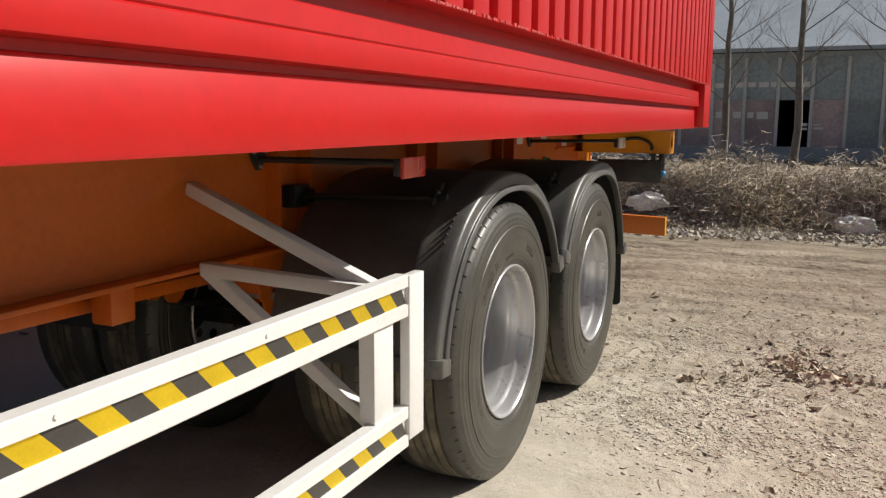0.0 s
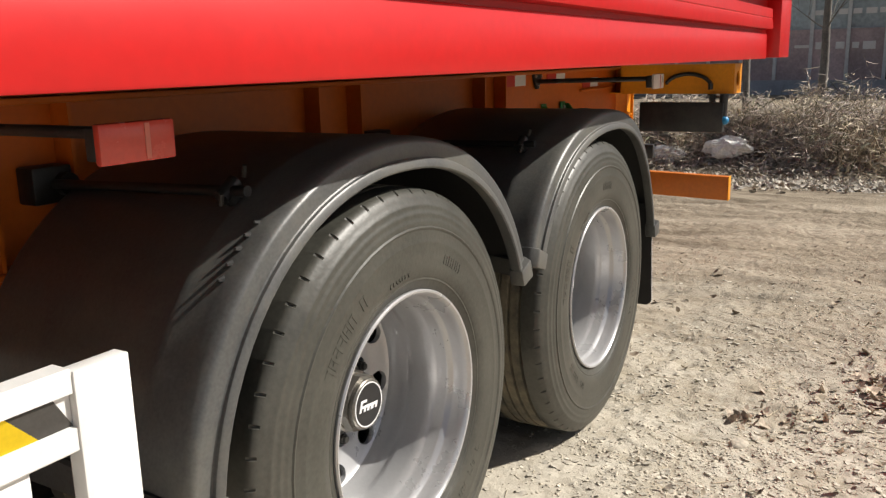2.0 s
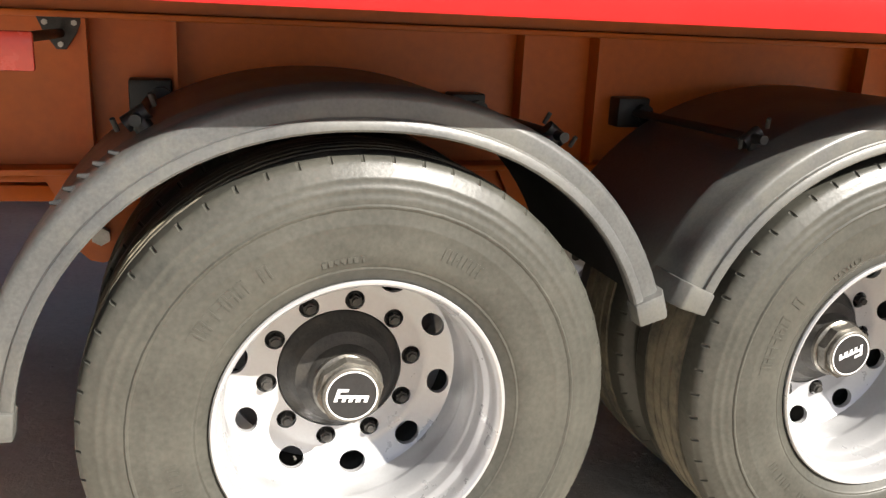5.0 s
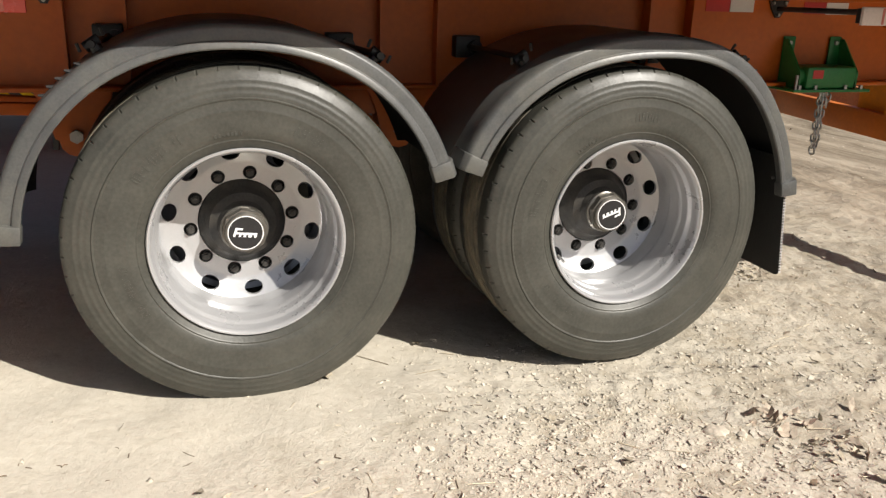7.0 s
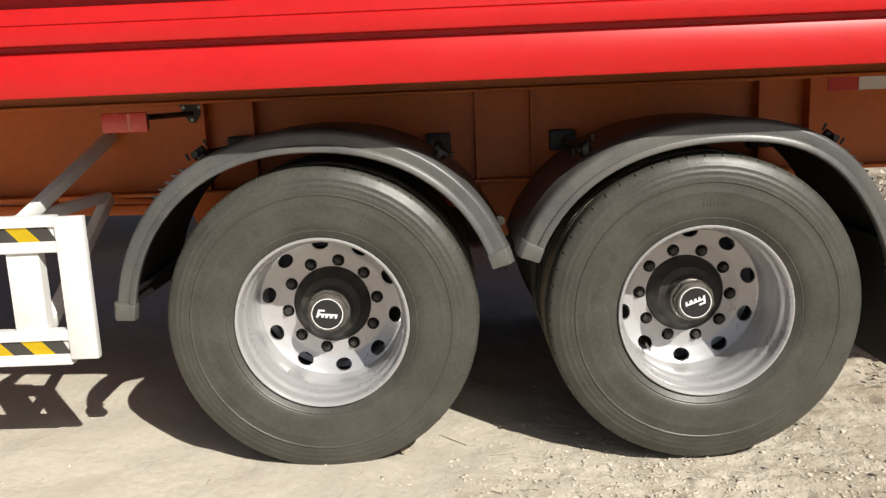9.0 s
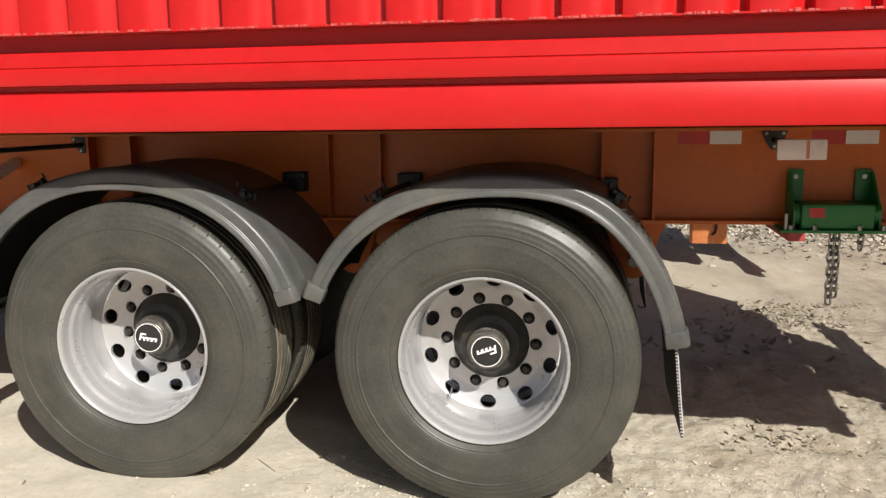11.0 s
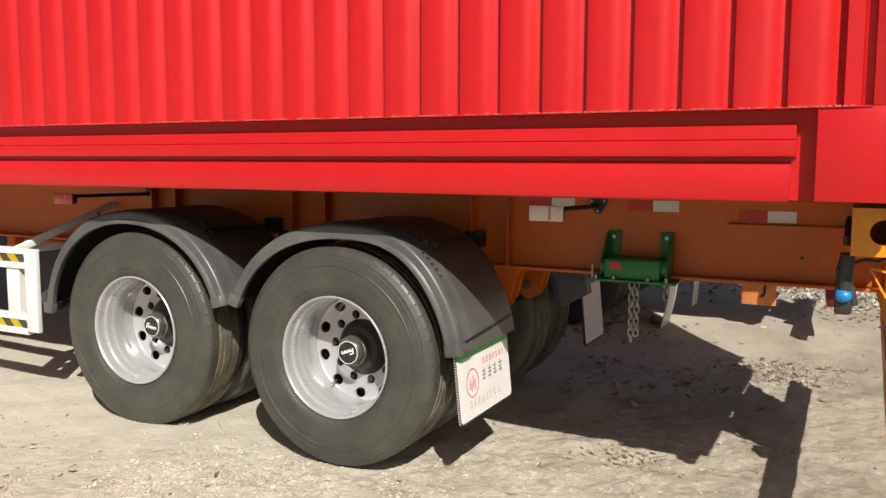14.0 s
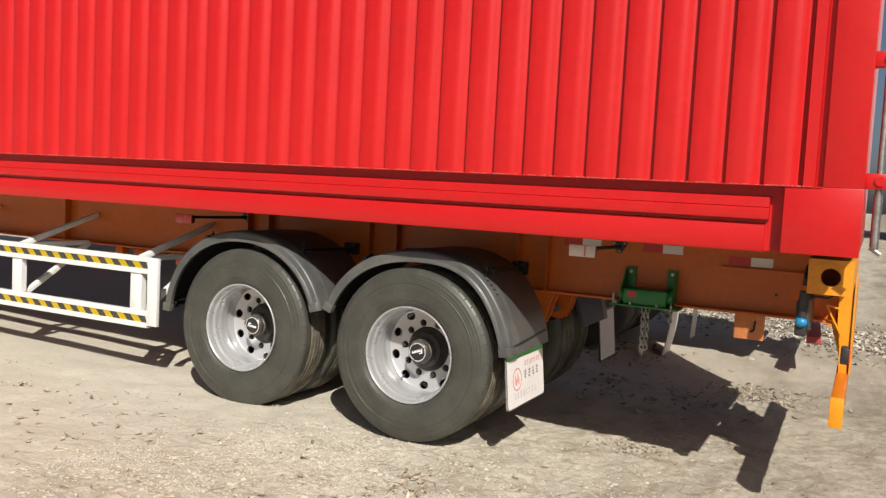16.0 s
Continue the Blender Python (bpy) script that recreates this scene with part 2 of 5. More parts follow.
def ground_z(x, y, rough=True):
    z = -0.029 * min(11, max(-9, x))
    bank = smoothstep(10.2, 11.6, x + 0.25 * math.sin(y * 1.3)) * (1 - smoothstep(13.5, 17, x))
    z += 0.50 * bank + 0.25 * smoothstep(14, 24, x)
    if rough:
        near = 1 - smoothstep(15, 40, math.hypot(x - 2, y))
        p = Vector((x, y, 0))
        fine = (1 - smoothstep(8.0, 9.6, x)) * smoothstep(-2.6, -1.2, x) * (1 - smoothstep(3.2, 4.6, y)) * smoothstep(-3.8, -2.4, y)
        crumbly = smoothstep(-0.1, 1.2, x - 0.6 * (y + 0.3))
        z += near * (0.020 * noise.noise(p * 1.1) + (0.004 + 0.008 * fine) * noise.noise(p * 4.3))
        # trodden lumps, and shallow wheel ruts that run across the yard
        z += fine * ((0.002 + 0.007 * crumbly) * noise.noise(p * 8) + (0.002 + 0.007 * crumbly) * noise.noise(p * 15))
        z += fine * ((0.001 + 0.005 * crumbly) * noise.noise(p * 27) + 0.0025 * crumbly * noise.noise(p * 43))
        rut = noise.noise(Vector((x * 2.6, y * 0.35, 3.0)))
        z += near * smoothstep(3.2, 4.6, x) * (1 - smoothstep(9.0, 10.2, x)) * 0.035 * rut
        z += bank * (0.16 * noise.noise(p * 1.1) + 0.10 * noise.noise(p * 2.3))
        # the tyres stand in shallow beds
        for wx in (0.0, 1.308):
            for wy in (0.38, 0.72, 1.71, 2.05):
                d = math.hypot((x - wx) / 0.3, (y - wy) / 0.24)
                if d < 1:
                    z = z * d + (1 - d) * (-0.007 - 0.017 * wx)
    return z


def axis_steps(lo, hi, a, b, fine, grow=1.17):
    """Coordinates from lo to hi: fine steps between a and b, growing beyond."""
    mid = list(np.arange(a, b + fine / 2, fine))
    right, s = [], fine
    while (right[-1] if right else b) < hi:
        s *= grow
        right.append((right[-1] if right else b) + s)
    left, s = [], fine
    while (left[-1] if left else a) > lo:
        s *= grow
        left.append((left[-1] if left else a) - s)
    return left[::-1] + mid + right


def finer(steps, a, b, d):
    """The coordinates with closer steps between a and b, where the walk passes nearest."""
    return [v for v in steps if v < a - d / 2] + list(np.arange(a, b, d)) + [v for v in steps if v >= b]


gx = finer(axis_steps(-600, 600, -1.2, 7.6, 0.023), 0.4, 3.4, 0.013)
gy = finer(axis_steps(-600, 600, -2.4, 3.2, 0.023), -1.5, 0.3, 0.013)
verts = [(x, y, ground_z(x, y)) for x in gx for y in gy]
ny = len(gy)
faces = [(i * ny + j, (i + 1) * ny + j, (i + 1) * ny + j + 1, i * ny + j + 1) for i in range(len(gx) - 1) for j in range(ny - 1)]
me = bpy.data.meshes.new("ground")
me.from_pydata(verts, [], faces)
for p in me.polygons:
    p.use_smooth = True


def soil_material():
    m = bpy.data.materials.new("dry_sandy_soil")
    m.use_nodes = True
    n, l = m.node_tree.nodes, m.node_tree.links
    b = n["Principled BSDF"]
    tc = n.new("ShaderNodeTexCoord")

    def tex(scale, detail=6, rough=0.6, dist=0.0, stretch=None):
        t = n.new("ShaderNodeTexNoise")
        t.inputs["Scale"].default_value, t.inputs["Detail"].default_value = scale, detail
        t.inputs["Roughness"].default_value, t.inputs["Distortion"].default_value = rough, dist
        l.new(tc.outputs["Object"], t.inputs["Vector"])
        if stretch:
            mp = n.new("ShaderNodeMapping")
            mp.inputs["Scale"].default_value = stretch
            l.new(tc.outputs["Object"], mp.inputs["Vector"])
            l.new(mp.outputs["Vector"], t.inputs["Vector"])
        return t.outputs["Fac"]

    def ramp(fac, stops):
        r = n.new("ShaderNodeValToRGB")
        while len(r.color_ramp.elements) < len(stops):
            r.color_ramp.elements.new(0.5)
        for e, (p, c) in zip(r.color_ramp.elements, stops):
            e.position, e.color = p, (*c, 1)
        l.new(fac, r.inputs["Fac"])
        return r.outputs["Color"]

    def mixed(fac, a, c):
        x = n.new("ShaderNodeMix")
        x.data_type = "RGBA"
        l.new(fac, x.inputs["Factor"])
        l.new(a, x.inputs["A"])
        if isinstance(c, tuple):
            x.inputs["B"].default_value = (*c, 1)
        else:
            l.new(c, x.inputs["B"])
        return x.outputs["Result"]

    base = ramp(tex(0.9, 8, 0.65), [(0.3, (0.455, 0.41, 0.336)), (0.5, (0.535, 0.49, 0.408)), (0.7, (0.60, 0.555, 0.468))])
    grain = ramp(tex(38, 6, 0.66), [(0.30, (0.41, 0.365, 0.29)), (0.46, (0.535, 0.49, 0.405)), (0.68, (0.61, 0.563, 0.475))])
    half = n.new("ShaderNodeValue")
    half.outputs[0].default_value = 0.45
    c = mixed(half.outputs[0], base, grain)
    # specks of straw and dark bits
    sx = n.new("ShaderNodeSeparateXYZ")
    l.new(tc.outputs["Object"], sx.inputs["Vector"])
    rough_x = n.new("ShaderNodeMath")
    rough_x.operation = "MULTIPLY_ADD"
    rough_x.inputs[1].default_value = 3.0
    l.new(tex(0.8, 5, 0.6), rough_x.inputs[0])
    across = n.new("ShaderNodeMath")
    across.operation = "MULTIPLY_ADD"
    across.inputs[1].default_value = -0.6
    l.new(sx.outputs["Y"], across.inputs[0])
    l.new(sx.outputs["X"], across.inputs[2])
    l.new(across.outputs[0], rough_x.inputs[2])
    rough_mask = n.new("ShaderNodeMapRange")
    rough_mask.inputs["From Min"].default_value, rough_mask.inputs["From Max"].default_value = 1.4, 2.9
    rough_mask.inputs["To Min"].default_value = 0.2
    l.new(rough_x.outputs[0], rough_mask.inputs["Value"])
    for scale, lo, hi, col in ((85, 0.58, 0.68, (0.29, 0.245, 0.175)), (28, 0.56, 0.70, (0.33, 0.28, 0.205)), (55, 0.64, 0.72, (0.24, 0.195, 0.14)), (17, 0.64, 0.76, (0.28, 0.235, 0.17)), (3.1, 0.48, 0.68, (0.33, 0.28, 0.205)), (7.5, 0.52, 0.68, (0.34, 0.29, 0.21)), (0.33, 0.50, 0.75, (0.34, 0.285, 0.205))):
        r = n.new("ShaderNodeMapRange")
        r.inputs["From Min"].default_value, r.inputs["From Max"].default_value = lo, hi
        r.inputs["To Max"].default_value = 0.56
        l.new(tex(scale, 3, 0.6, 0.3), r.inputs["Value"])
        k = n.new("ShaderNodeMath")
        k.operation = "MULTIPLY"
        l.new(r.outputs[0], k.inputs[0])
        l.new(rough_mask.outputs[0], k.inputs[1])
        c = mixed(k.outputs[0], c, col)
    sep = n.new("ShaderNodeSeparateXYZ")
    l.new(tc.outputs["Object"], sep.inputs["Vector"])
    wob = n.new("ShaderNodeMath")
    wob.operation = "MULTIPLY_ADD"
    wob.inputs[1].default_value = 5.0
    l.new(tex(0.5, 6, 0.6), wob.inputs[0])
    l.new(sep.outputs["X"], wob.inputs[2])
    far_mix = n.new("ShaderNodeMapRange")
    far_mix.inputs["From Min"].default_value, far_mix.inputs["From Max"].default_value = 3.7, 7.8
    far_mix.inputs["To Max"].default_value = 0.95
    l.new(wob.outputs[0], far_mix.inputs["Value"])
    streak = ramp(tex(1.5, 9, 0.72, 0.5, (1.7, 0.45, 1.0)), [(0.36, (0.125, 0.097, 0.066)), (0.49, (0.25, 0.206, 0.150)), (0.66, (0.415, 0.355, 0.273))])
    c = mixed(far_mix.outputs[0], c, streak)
    l.new(c, b.inputs["Base Color"])
    b.inputs["Roughness"].default_value = 0.95
    b.inputs["Specular IOR Level"].default_value = 0.15
    bp = n.new("ShaderNodeBump")
    bp.inputs["Strength"].default_value, bp.inputs["Distance"].default_value = 0.5, 0.02
    lift = n.new("ShaderNodeMapRange")
    lift.inputs["To Min"].default_value, lift.inputs["To Max"].default_value = 0.3, 1.8
    l.new(rough_mask.outputs[0], lift.inputs["Value"])
    tall = n.new("ShaderNodeMath")
    tall.operation = "MULTIPLY"
    l.new(tex(22, 7, 0.62), tall.inputs[0])
    l.new(lift.outputs[0], tall.inputs[1])
    l.new(tall.outputs[0], bp.inputs["Height"])
    bp2 = n.new("ShaderNodeBump")
    bp2.inputs["Strength"].default_value, bp2.inputs["Distance"].default_value = 0.5, 0.006
    l.new(tex(120, 6, 0.7), bp2.inputs["Height"])
    l.new(bp.outputs["Normal"], bp2.inputs["Normal"])
    l.new(bp2.outputs["Normal"], b.inputs["Normal"])
    return m


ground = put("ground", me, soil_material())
tagged(ground, "dry pale sandy yard soil with small clods and straw", "ground", kind="structure")

# ---- semi-trailer ----
trailer = thing("semi_trailer", "red corrugated tipper semi-trailer with orange chassis and twin axles", "trailer")
X_REAR, Y_NEAR, Y_FAR, X_FRONT, Z_TOP = 3.715, -0.018, 2.425, -8.6, 3.85
Z_SILL, Z_LIP = 1.310, 1.626


def body_side(mirror=False):
    """Side of the cargo body: corrugated sheet, lip, rail, sill and corner plate. mirror: the far side."""
    def at(y):
        return Y_FAR + Y_NEAR - y if mirror else y

    def slab(bm, x0, x1, y0, y1, z0, z1, bevel=0.0):
        a, b = sorted((at(y0), at(y1)))
        box(bm, x0, x1, a, b, z0, z1, bevel)

    pitch, depth = 0.172, 0.036
    bm = bmesh.new()
    pts = [(3.5445, Y_NEAR + depth), (3.519, Y_NEAR + depth), (3.510, Y_NEAR), (3.462, Y_NEAR)]
    x = 3.442
    # from the rear: a sharp drop, then a gentle rise to the wide rib
    while x > X_FRONT + 0.3:
        pts += [(x + 0.014, Y_NEAR + depth), (x - 0.004, Y_NEAR + depth - 0.002), (x - 0.020, Y_NEAR + 0.022), (x - 0.034, Y_NEAR + 0.010), (x - 0.050, Y_NEAR + 0.002),
                (x - 0.070, Y_NEAR), (x - 0.110, Y_NEAR), (x - 0.146, Y_NEAR + 0.003), (x - 0.150, Y_NEAR + 0.005)]
        x -= pitch
    loops = [[[bm.verts.new((px, at(py + dy), z)) for px, py in pts] for z in (Z_LIP + 0.0005, Z_TOP - 0.0005)] for dy in (0, 0.004)]
    n = len(pts)
    for lo, hi in loops:
        for i in range(n - 1):
            bm.faces.new((lo[i], lo[i + 1], hi[i + 1], hi[i]))
    for k in (0, 1):
        for i in range(n - 1):
            bm.faces.new((loops[0][k][i], loops[0][k][i + 1], loops[1][k][i + 1], loops[1][k][i]))
    for i in (0, n - 1):
        bm.faces.new((loops[0][0][i], loops[0][1][i], loops[1][1][i], loops[1][0][i]))
    wall = part("side_wall", bm, RED, trailer, "bright red corrugated steel side sheet", smooth=38)
    bm = bmesh.new()
    slab(bm, X_FRONT, 3.545, Y_NEAR - 0.004, Y_NEAR + 0.075, Z_LIP - 0.006, Z_LIP)
    part("lip", bm, RED, wall)
    if not mirror:
        rng = random.Random(5)
        bm = bmesh.new()
        x = -5.0
        while x < 3.5:
            s = rng.uniform(0.004, 0.02)
            h = rng.uniform(0.001, 0.0026) * (2.2 if rng.random() < 0.1 else 1)
            slab(bm, x, x + s, Y_NEAR - 0.0075, Y_NEAR - 0.002, Z_LIP - 0.004 - h * 0.3, Z_LIP + h)
            x += s * rng.uniform(1.0, 1.6) + (0.05 * rng.random() if rng.random() < 0.25 else 0)
        tagged(part("weld_seam", bm, SEALANT, wall, "rough pale weld bead along the lip"), kind="stuff")
    # recess behind, rail with a crease, lower sill plate
    bm = bmesh.new()
    slab(bm, X_FRONT, 3.40, Y_NEAR + 0.075, Y_NEAR + 0.085, Z_SILL + 0.004, Z_LIP - 0.006)
    part("back_plate", bm, RED, trailer)
    bm = bmesh.new()
    prof = [(0.075, 1.571), (0.040, 1.568), (0.036, 1.564), (0.033, 1.522), (0.037, 1.518), (0.033, 1.514), (0.028, 1.470), (0.031, 1.463), (0.075, 1.460)]
    ends = [[bm.verts.new((xx, at(Y_NEAR + dy), z)) for dy, z in prof] for xx in (X_FRONT, 3.322)]
    for i in range(len(prof) - 1):
        bm.faces.new((ends[0][i], ends[0][i + 1], ends[1][i + 1], ends[1][i]))
    bm.faces.new(ends[0])
    bm.faces.new(ends[1])
    part("side_rail", bm, RED, trailer, "pressed red rail along the body side", smooth=35)
    bm = bmesh.new()
    prof = [(0.075, 1.445), (0.060, 1.442), (0.056, 1.436), (0.052, Z_SILL + 0.006), (0.055, Z_SILL), (0.13, Z_SILL), (0.13, Z_SILL + 0.008), (0.075, Z_SILL + 0.01)]
    ends = [[bm.verts.new((xx, at(Y_NEAR + dy), z)) for dy, z in prof] for xx in (X_FRONT, 3.305)]
    for i in range(len(prof)):
        j = (i + 1) % len(prof)
        bm.faces.new((ends[0][i], ends[0][j], ends[1][j], ends[1][i]))
    bm.faces.new(ends[0])
    bm.faces.new(ends[1])
    part("sill", bm, RED, trailer, "smooth red bottom sill", smooth=35)
    bm = bmesh.new()
    slab(bm, 3.386, X_REAR, Y_NEAR, Y_NEAR + 0.09, Z_SILL + 0.004, Z_LIP - 0.002, 0.004)
    slab(bm, 3.5455, X_REAR, Y_NEAR, Y_NEAR + 0.09, Z_LIP - 0.002, Z_TOP, 0.004)
    part("corner_post", bm, RED, trailer, "flat red rear corner plate")


body_side()
body_side(True)
bm = bmesh.new()
box(bm, X_FRONT, X_REAR - 0.02, Y_NEAR + 0.09, Y_FAR - 0.09, 1.325, 1.36)
part("body_floor", bm, UNDER, trailer, "dark body floor")
bm = bmesh.new()
box(bm, X_REAR - 0.09, X_REAR, Y_NEAR + 0.0905, Y_FAR - 0.0905, 1.33, Z_TOP, 0.004)
part("tailgate", bm, RED, trailer, "red rear gate")
bm = bmesh.new()
box(bm, X_FRONT, X_FRONT + 0.08, Y_NEAR + 0.0905, Y_FAR - 0.0905, 1.365, Z_TOP, 0.004)
part("front_wall", bm, RED, trailer)
bm = bmesh.new()
for y0 in (Y_NEAR - 0.008, Y_FAR - 0.092):
    box(bm, X_FRONT, X_REAR + 0.005, y0, y0 + 0.10, Z_TOP, Z_TOP + 0.09, 0.008)
part("top_rail", bm, RED, trailer)

# tailgate latch: rod, brackets
bm = bmesh.new()
rod(bm, (3.772, 0.045, 1.36), (3.772, 0.045, 2.6), 0.014)
rod(bm, (3.772, 0.045, 1.36), (3.772, 0.045, 1.60), 0.019)
rod(bm, (3.755, 0.045, 1.365), (3.80, 0.045, 1.335), 0.012)
latch = part("latch_rod", bm, STEEL, trailer, "galvanised gate latch rod")
for z in (1.66, 2.20):
    bm = bmesh.new()
    box(bm, X_REAR - 0.004, 3.80, 0.018, 0.072, z - 0.035, z + 0.035, 0.006)
    rod(bm, (3.775, 0.01, z), (3.775, 0.08, z), 0.022)
    part("latch_bracket", bm, RED, latch)

# chassis beams
Y_WEB = 0.97
for side, y in (("near", Y_WEB), ("far", 1.45)):
    bm = bmesh.new()
    box(bm, X_FRONT + 0.3, 3.62, y, y + 0.010, 0.912, 1.262)
    box(bm, X_FRONT + 0.3, 3.62, y - 0.068, y + 0.078, 0.896, 0.911, 0.003)
    box(bm, X_FRONT + 0.3, 3.62, y - 0.068, y + 0.078, 1.263, 1.278, 0.003)
    beam = part("chassis_beam", bm, ORANGE, trailer, "orange welded steel chassis beam")
    if side == "near":
        for x in (-2.6, -0.54, -0.34, 0.565, 0.79, 1.708, 1.912):
            bm = bmesh.new()
            box(bm, x, x + 0.010, y - 0.062, y - 0.001, 0.912, 1.262)
            part("stiffener", bm, ORANGE, beam)
        bm = bmesh.new()
        box(bm, 2.98, 3.495, y - 0.020, y - 0.001, 1.150, 1.162, 0.002)
        part("ledge", bm, ORANGE, beam)
        for x, z in ((2.010, 1.235), (2.517, 1.232), (3.028, 1.197)):
            for k, mat in enumerate((TAPE_R, TAPE_W)):
                bm = bmesh.new()
                box(bm, x + 0.122 * k, x + 0.122 * (k + 1) - 0.002, y - 0.004, y - 0.001, z - 0.026, z + 0.026)
                part("reflective_tape", bm, mat, beam, "white reflective tape" if k else "red reflective tape")
        bm = bmesh.new()
        rod(bm, (3.30, y - 0.008, 1.02), (3.30, y - 0.0005, 1.02), 0.008, 8)
        part("rivet_bolt", bm, BLACK, beam)
for x in (-3.2, -1.6, -0.65, 0.66, 1.95, 2.9):
    bm = bmesh.new()
    box(bm, x, x + 0.08, Y_WEB + 0.012, 1.4485, 1.05, 1.24)
    part("crossmember", bm, ORANGE, trailer)
# the sub-frame that carries the body
for y in (Y_WEB - 0.03, 1.41):
    bm = bmesh.new()
    box(bm, X_FRONT + 0.2, 3.60, y, y + 0.09, 1.280, 1.3245)
    part("subframe_beam", bm, ORANGE, trailer)

# suspension hangers: tapered plates with a rounded foot
def hanger(x, y, w=0.20, depth=0.225):
    bm = bmesh.new()
    outline = [(-w / 2 - 0.03, 0), (w / 2 + 0.03, 0), (w / 2, -0.06), (w * 0.36, -depth * 0.75)]
    for k in range(7):
        a = -math.pi * k / 6
        outline.append((w * 0.30 * math.cos(a), -depth * 0.78 + w * 0.3 * math.sin(a)))
    outline += [(-w * 0.36, -depth * 0.75), (-w / 2, -0.06)]
    for yy in (y - 0.05, y + 0.05):
        f = [[bm.verts.new((x + a, yy + t, 0.8955 + b)) for a, b in outline] for t in (0, 0.012)]
        bm.faces.new(f[0])
        bm.faces.new(f[1])
        for i in range(len(outline)):
            j = (i + 1) % len(outline)
            bm.faces.new((f[0][i], f[0][j], f[1][j], f[1][i]))
    box(bm, x - w / 2 + 0.02, x - w / 2 + 0.03, y - 0.037, y + 0.049, 0.75, 0.8955)
    ob = part("spring_hanger", bm, ORANGE, trailer, "orange leaf spring hanger bracket")
    bm = bmesh.new()
    rod(bm, (x, y - 0.075, 0.735), (x, y + 0.085, 0.735), 0.024, 6)
    part("pivot_bolt", bm, STEEL, ob)


for y in (Y_WEB + 0.03, 1.46):
    for x in (-0.53, 0.654, 1.845):
        hanger(x, y)
    for wx in (0.0, 1.308):
        bm = bmesh.new()
        for k in range(6):
            half = 0.50 - 0.06 * k
            pts = [(wx + half * u, 0.60 - 0.014 * k + 0.05 * u * u) for u in (-1, -0.6, -0.2, 0.2, 0.6, 1)]
            for a, b in zip(pts, pts[1:]):
                bar(bm, (a[0], y, a[1]), (b[0], y, b[1]), 0.075, 0.0125)
        spring = part("leaf_spring", bm, BLACK, trailer, "black leaf spring pack")
        bm = bmesh.new()
        box(bm, wx - 0.075, wx + 0.075, y - 0.055, y + 0.055, 0.462, 0.505, 0.006)
        box(bm, wx - 0.07, wx + 0.07, y - 0.052, y + 0.052, 0.615, 0.64, 0.006)
        for sx in (-0.055, 0.055):
            for sy in (-0.045, 0.045):
                rod(bm, (wx + sx, y + sy, 0.45), (wx + sx, y + sy, 0.66), 0.009, 8)
        part("spring_clamp", bm, BLACK, spring)
for y in (Y_WEB + 0.022, 1.42):
    bm = bmesh.new()
    box(bm, 0.22, 1.08, y, y + 0.03, 0.79, 0.8955, 0.004)
    eq = part("equaliser_beam", bm, ORANGE, trailer, "orange suspension beam between the axles")
    bm = bmesh.new()
    rod(bm, (0.654, y - 0.03, 0.78), (0.654, y + 0.06, 0.78), 0.05, 18)
    part("equaliser_boss", bm, BLACK, eq)
# diagonal stays ahead of the front axle
for a, b in (((-1.85, 1.02, 0.86), (-0.58, 1.16, 0.80)), ((-1.75, 1.40, 0.86), (-0.58, 1.30, 0.80))):
    bm = bmesh.new()
    bar(bm, a, b, 0.045, 0.045, bevel=0.005)
    part("torque_rod", bm, ORANGE, trailer)
for x in (-2.0, -1.3):
    bm = bmesh.new()
    box(bm, x, x + 0.09, Y_WEB - 0.03, Y_WEB + 0.05, 0.79, 0.8955, 0.008)
    part("lug", bm, ORANGE, trailer)

# ---- wheels ----
HUB_A, HUB_B = (0.0, 0.517), (1.306, 0.507)


def bulge(r):
    """How far the sidewall stands out at a radius, against its profile."""
    return 0.022 + 0.010 * (1 - smoothstep(0.31, 0.41, r))


